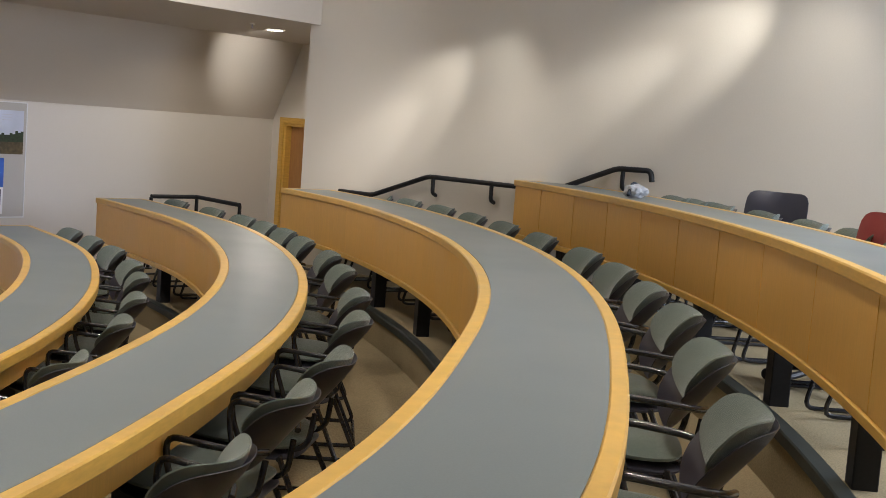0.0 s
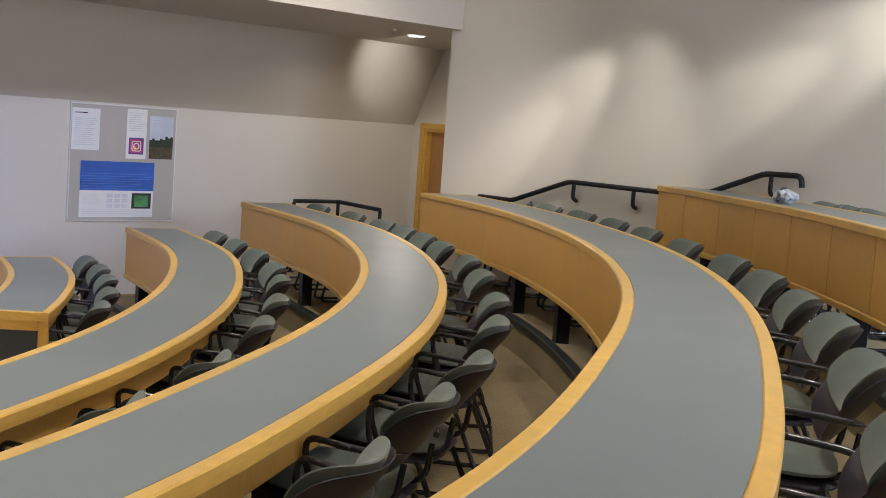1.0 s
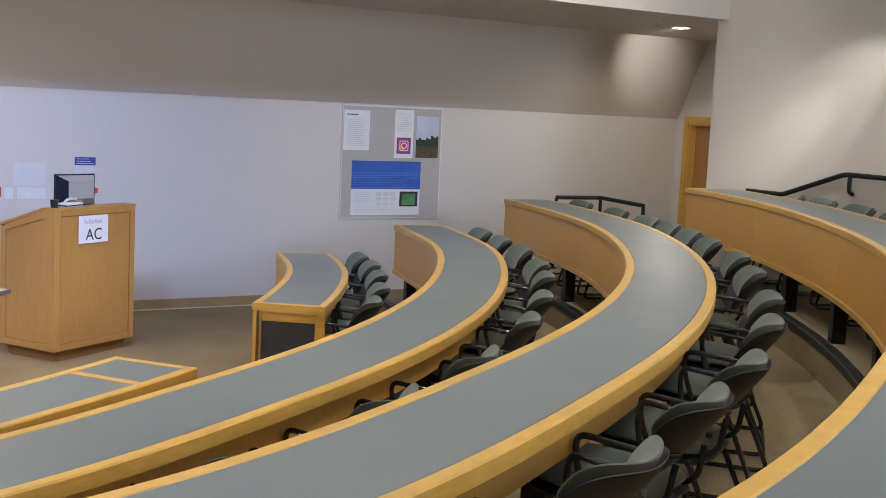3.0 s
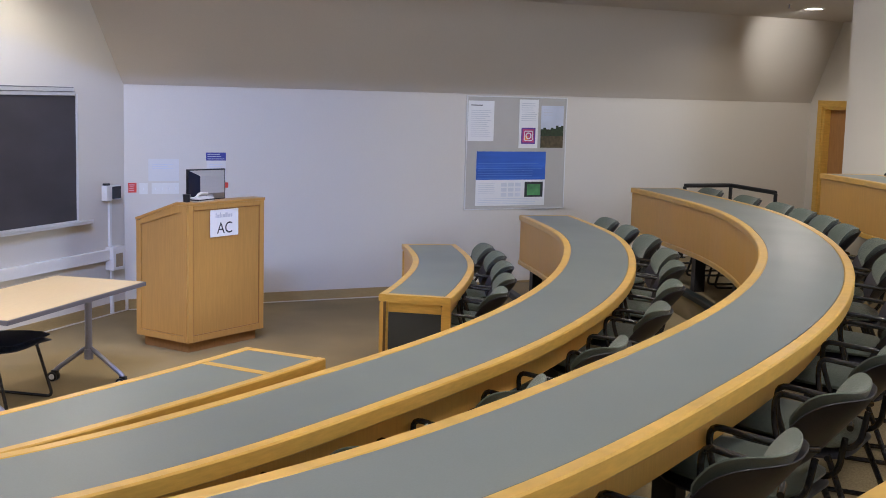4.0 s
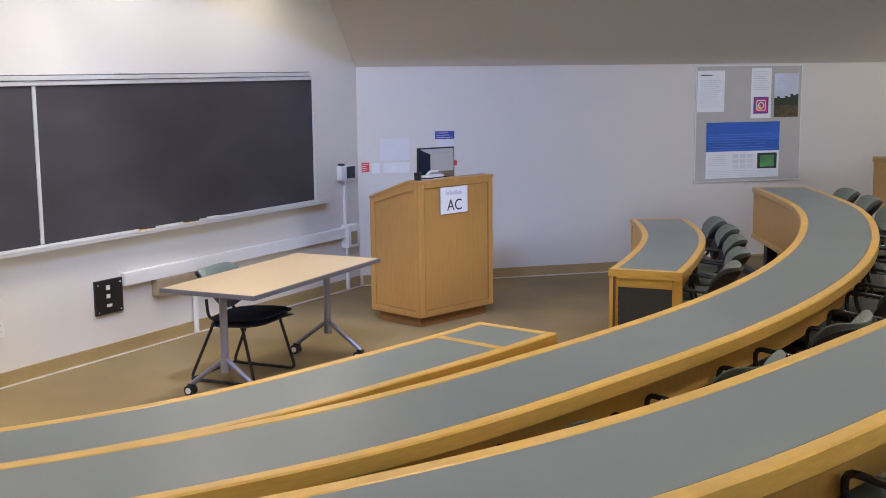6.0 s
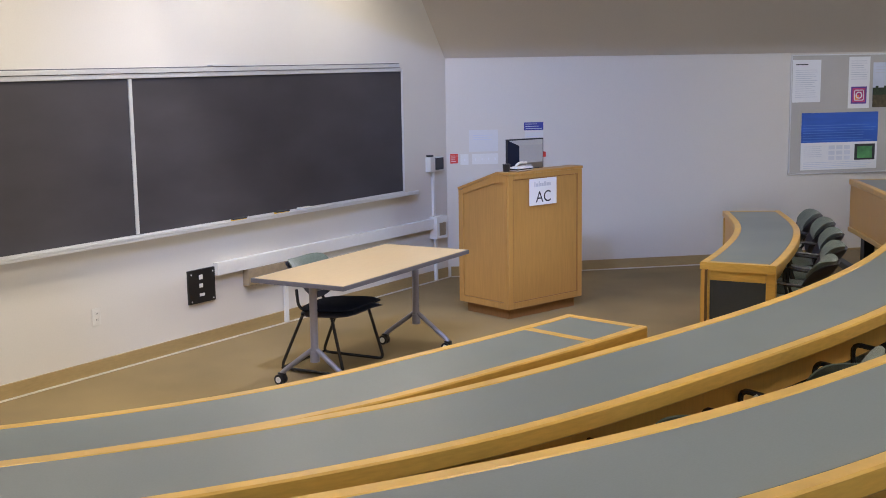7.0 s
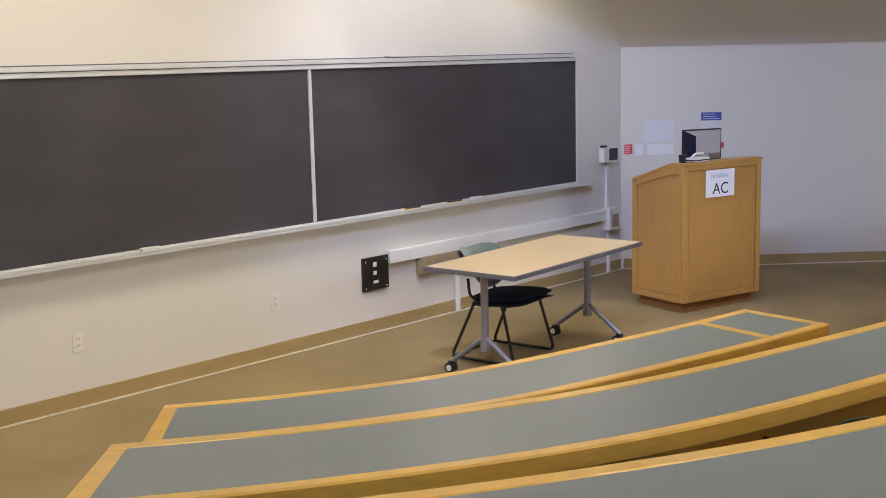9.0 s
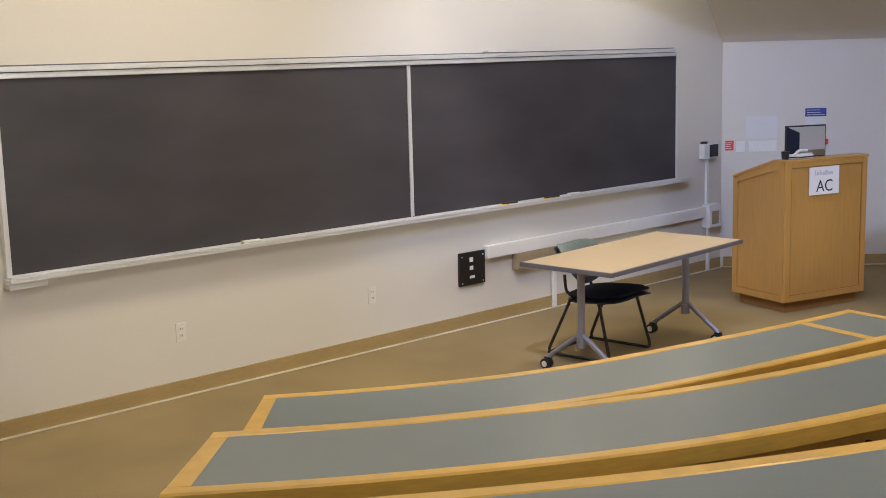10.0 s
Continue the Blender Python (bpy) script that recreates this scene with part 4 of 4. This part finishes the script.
part("plinth", boxed(0.045, LW - 0.045, 0.045, LD - 0.045, 0.0, 0.084), M_TRIM, t)
part("carcass", side_profile(bmesh.new(), 0.02, LW - 0.02, 0.02, 0.085, 0.02), M_TRIM, t)
# front: stiles, rails and panel
part("front_panel", boxed(0.055, LW - 0.055, 0.006, 0.0195, 0.14, LZ - 0.064), M_OAK, t)
for x0, x1 in ((0.0, 0.05), (LW - 0.05, LW)):
    part("stile", boxed(x0, x1, -0.004, 0.0195, 0.085, LZ - 0.022, 0.004), M_OAK, t)
part("front_rail", boxed(0.0505, LW - 0.0505, -0.004, 0.0195, 0.085, 0.135, 0.004), M_OAK, t)
part("front_rail", boxed(0.0505, LW - 0.0505, -0.004, 0.0195, LZ - 0.06, LZ - 0.022, 0.004), M_OAK, t)
for x0, x1, z0, z1 in ((0.05, 0.056, 0.135, LZ - 0.06), (LW - 0.056, LW - 0.05, 0.135, LZ - 0.06)):
    part("bead", boxed(x0, x1, 0.0, 0.006, z0, z1), M_TRIM, t)
for z0 in (0.135, LZ - 0.066):
    part("bead", boxed(0.0565, LW - 0.0565, 0.0, 0.006, z0, z0 + 0.006), M_TRIM, t)
# sides
for x0, x1, xa, xb in ((0.006, 0.0195, -0.004, 0.0195), (LW - 0.0195, LW - 0.006, LW - 0.0195, LW + 0.004)):
    part("side_panel", side_profile(bmesh.new(), x0, x1, 0.055, 0.14, 0.062), M_OAK, t)
    part("side_stile", boxed(xa, xb, 0.020, 0.054, 0.085, LZ - 0.022, 0.003), M_OAK, t)
    part("side_stile", boxed(xa, xb, LD - 0.05, LD, 0.085, LZB - 0.022, 0.003), M_OAK, t)
    part("side_rail", boxed(xa, xb, 0.0545, LD - 0.0505, 0.085, 0.135, 0.003), M_OAK, t)
    ang = math.atan2(LZB - LZ, LD - FL)
    bm = bmesh.new()
    vs = []
    for x in (xa, xb):
        for y, z in ((0.0545, LZ - 0.022), (FL, LZ - 0.022), (LD - 0.0505, LZB - 0.008), (LD - 0.0505, LZB - 0.052), (FL, LZ - 0.084), (0.0545, LZ - 0.084)):
            vs.append(bm.verts.new((x, y, z)))
    bm.faces.new(vs[:6])
    bm.faces.new(vs[6:][::-1])
    for i in range(6):
        bm.faces.new((vs[i], vs[i + 6], vs[(i + 1) % 6 + 6], vs[(i + 1) % 6]))
    part("side_rail", bm, M_OAK, t)
part("top_board", boxed(-0.008, LW + 0.008, -0.008, FL, LZ - 0.021, LZ, 0.004), M_OAK, t)
bm = boxed(-0.008, LW + 0.008, 0.001, math.hypot(LD - FL, LZ - LZB) + 0.008, -0.021, 0.0, 0.004, m=Matrix.Translation((0, FL, LZ)) @ Matrix.Rotation(ang, 4, "X"))
part("sloping_top", bm, M_OAK, t)

# paper sign on the lectern's front
t = thing("lectern_sign", "white paper sign with large letters taped to the lectern", "sign", LM)
part("paper", boxed(0.228, 0.540, -0.0075, -0.0045, 0.898, 1.112), M_PAPER, t)
cu = bpy.data.curves.new("letters", "FONT")
cu.body, cu.size, cu.extrude, cu.align_x = "AC", 0.128, 0.0006, "CENTER"
tmp = new("letters_tmp", cu)
bpy.context.view_layer.update()
me = bpy.data.meshes.new_from_object(tmp.evaluated_get(bpy.context.evaluated_depsgraph_get()))
bpy.data.objects.remove(tmp)
me.materials.clear()
me.materials.append(M_DARKINK)
me.transform(pose(0.388, -0.0085, 0.922, 90))
ob = new("letters", me)
ob.parent = t
for x, w, h in ((0.285, 0.010, 0.045), (0.303, 0.024, 0.028), (0.333, 0.010, 0.045), (0.349, 0.010, 0.028), (0.365, 0.022, 0.028), (0.393, 0.024, 0.040), (0.423, 0.026, 0.028), (0.455, 0.014, 0.028)):
    part("logo_bar", boxed(x, x + w, -0.0092, -0.0078, 1.048, 1.048 + h * 0.9), M_INK, t)


def lectern_top(y):
    return LZ if y < FL else LZ + (LZB - LZ) / (LD - FL) * (y - FL)


# monitor and small devices on the lectern
t = thing("monitor", "flat monitor seen from behind, silver back and black frame", "monitor", LM @ pose(0.445, 0.25, lectern_top(0.25) + 0.022, 0, 0, -10) @ Matrix.Diagonal((0.84, 1, 0.90, 1)))
part("foot", boxed(-0.11, 0.11, -0.07, 0.09, -0.04, -0.022, 0.004), M_BLACK, t)
part("stand", boxed(-0.035, 0.035, -0.045, -0.015, -0.022, 0.15, 0.006), M_SILVER, t, "silver stand")
bm = bmesh.new()
a = [bm.verts.new((x, -0.062, z)) for x, z in ((-0.125, 0.07), (0.15, 0.07), (0.15, 0.225), (-0.125, 0.225))]
c = [bm.verts.new((x, 0.0, z)) for x, z in ((-0.205, 0.012), (0.205, 0.012), (0.205, 0.268), (-0.205, 0.268))]
bm.faces.new(a)
bm.faces.new(c[::-1])
for i in range(4):
    bm.faces.new((a[i], c[i], c[(i + 1) % 4], a[(i + 1) % 4]))
part("back_cover", bm, M_SILVER, t, "silver tapered back")
# dark facet laid over the back's left slope in place of its shade
bm = bmesh.new()
vs = [bm.verts.new(v) for v in ((-0.208, -0.004, 0.010), (-0.128, -0.066, 0.072), (-0.128, -0.066, 0.223), (-0.208, -0.004, 0.270), (-0.208, 0.0, 0.012), (-0.128, -0.060, 0.074), (-0.128, -0.060, 0.221), (-0.208, 0.0, 0.268))]
for q in ((0, 1, 2, 3), (7, 6, 5, 4), (0, 4, 5, 1), (1, 5, 6, 2), (2, 6, 7, 3), (3, 7, 4, 0)):
    bm.faces.new([vs[i] for i in q])
part("shaded_facet", bm, M_GLASSY, t, "dark facet standing in for the back's shaded side")
part("bezel", boxed(-0.215, 0.215, 0.0005, 0.026, 0.0, 0.28, 0.004), M_BLACK, t)
part("screen", boxed(-0.20, 0.20, 0.0265, 0.028, 0.015, 0.265), M_GLASSY, t)
t = thing("document_camera", "small pale document device on the lectern", "device", LM @ pose(0.215, 0.08, LZ + 0.001, 0, 0, 8))
part("body", boxed(-0.10, 0.10, -0.055, 0.055, 0.0, 0.030, 0.008), M_WHITE, t)
part("dark_band", boxed(-0.102, 0.102, -0.057, 0.057, 0.008, 0.018, 0.002), M_BLACK, t)
part("arm", tube(bmesh.new(), rounded([(-0.07, 0.0, 0.028), (-0.02, 0.0, 0.062), (0.08, 0.0, 0.055)], 0.03), 0.010), M_WHITE, t, smooth=True)
t = thing("cup", "small dark cup on the lectern", "cup", LM @ pose(0.06, 0.08, LZ + 0.001))
bm = bmesh.new()
disc(bm, pose(0, 0, 0.03), 0.026, 0.06, 18, 0.031)
part("wall", bm, M_BLACK, t, smooth=True)
# ---- the folding table ----
TM = pose(6.180, 4.875, 0, 0, 0, 4.4)
t = thing("folding_table", "flip-top table, maple laminate top on grey legs with castors", "table", TM)
part("tabletop", boxed(-0.767, 0.767, -0.337, 0.337, 0.712, 0.736, 0.004), M_TABLE, t, "pale maple laminate top")
for a in ((-0.780, -0.7675, -0.350, 0.350), (0.7675, 0.780, -0.350, 0.350), (-0.767, 0.767, -0.350, -0.3375), (-0.767, 0.767, 0.3375, 0.350)):
    part("top_edge", boxed(*a, 0.706, 0.735, 0.004), M_TEDGE, t, "grey rubber edge")
for s in (-1, 1):
    x = 0.700 if s > 0 else -0.542
    part("column", disc(bmesh.new(), pose(x, 0.05, 0.46), 0.025, 0.48, 16), M_TLEG, t, smooth=True)
    part("collar", disc(bmesh.new(), pose(x, 0.05, 0.215), 0.031, 0.07, 16), M_TLEG, t, smooth=True)
    part("bracket", boxed(x - 0.05, x + 0.05, -0.22, 0.27, 0.690, 0.7115, 0.004), M_TLEG, t)
    for e in (-1, 1):
        y1 = 0.05 + e * 0.265
        leg = part("leg", tube(bmesh.new(), rounded([(x, 0.05 + e * 0.012, 0.262), (x, y1 - e * 0.025, 0.098), (x, y1, 0.075)], 0.02, 3), 0.0165, 10), M_TLEG, t, smooth=True)
        cs = part("castor", boxed(x - 0.018, x + 0.018, y1 - 0.02, y1 + 0.025, 0.045, 0.08, 0.004), M_BLACK, t)
        for dx in (-0.016, 0.016):
            part("wheel", disc(bmesh.new(), pose(x + dx, y1 + 0.012, 0.034, 0, 90, 0), 0.034, 0.022, 18), M_BLACK, cs)
            part("hub", disc(bmesh.new(), pose(x + dx * 1.75, y1 + 0.012, 0.034, 0, 90, 0), 0.020, 0.006, 14), M_WHITE, cs)
part("stretcher", tube(bmesh.new(), [(-0.542, 0.05, 0.645), (0.700, 0.05, 0.645)], 0.018, 10), M_TLEG, t, smooth=True)

# ---- small things on the tiers ----
t = thing("cloth_bag", "crumpled white and dark bag lying on the top desk", "bag", Matrix.Translation(on_row(7.6, R_IN[4] + 0.13, DESK_Z[4])) @ pose(0, 0, 0))
bm = bmesh.new()
bmesh.ops.create_icosphere(bm, subdivisions=4, radius=0.074)
for v in bm.verts:
    v.co.z *= 0.60
    v.co *= 1 + 0.50 * noise.fractal(v.co * 13, 0.8, 2.0, 3)
    v.co.z = max(v.co.z, -0.05) + 0.05
part("cloth", bm, M_BAG, t, smooth=True)
bm = bmesh.new()
tube(bm, rounded([(0.07, -0.07, 0.01), (0.08, -0.04, 0.08), (0.0, 0.03, 0.105), (-0.06, 0.07, 0.02)], 0.04, 5), 0.012, 8)
part("dark_strap", bm, M_BAGDARK, t, smooth=True)
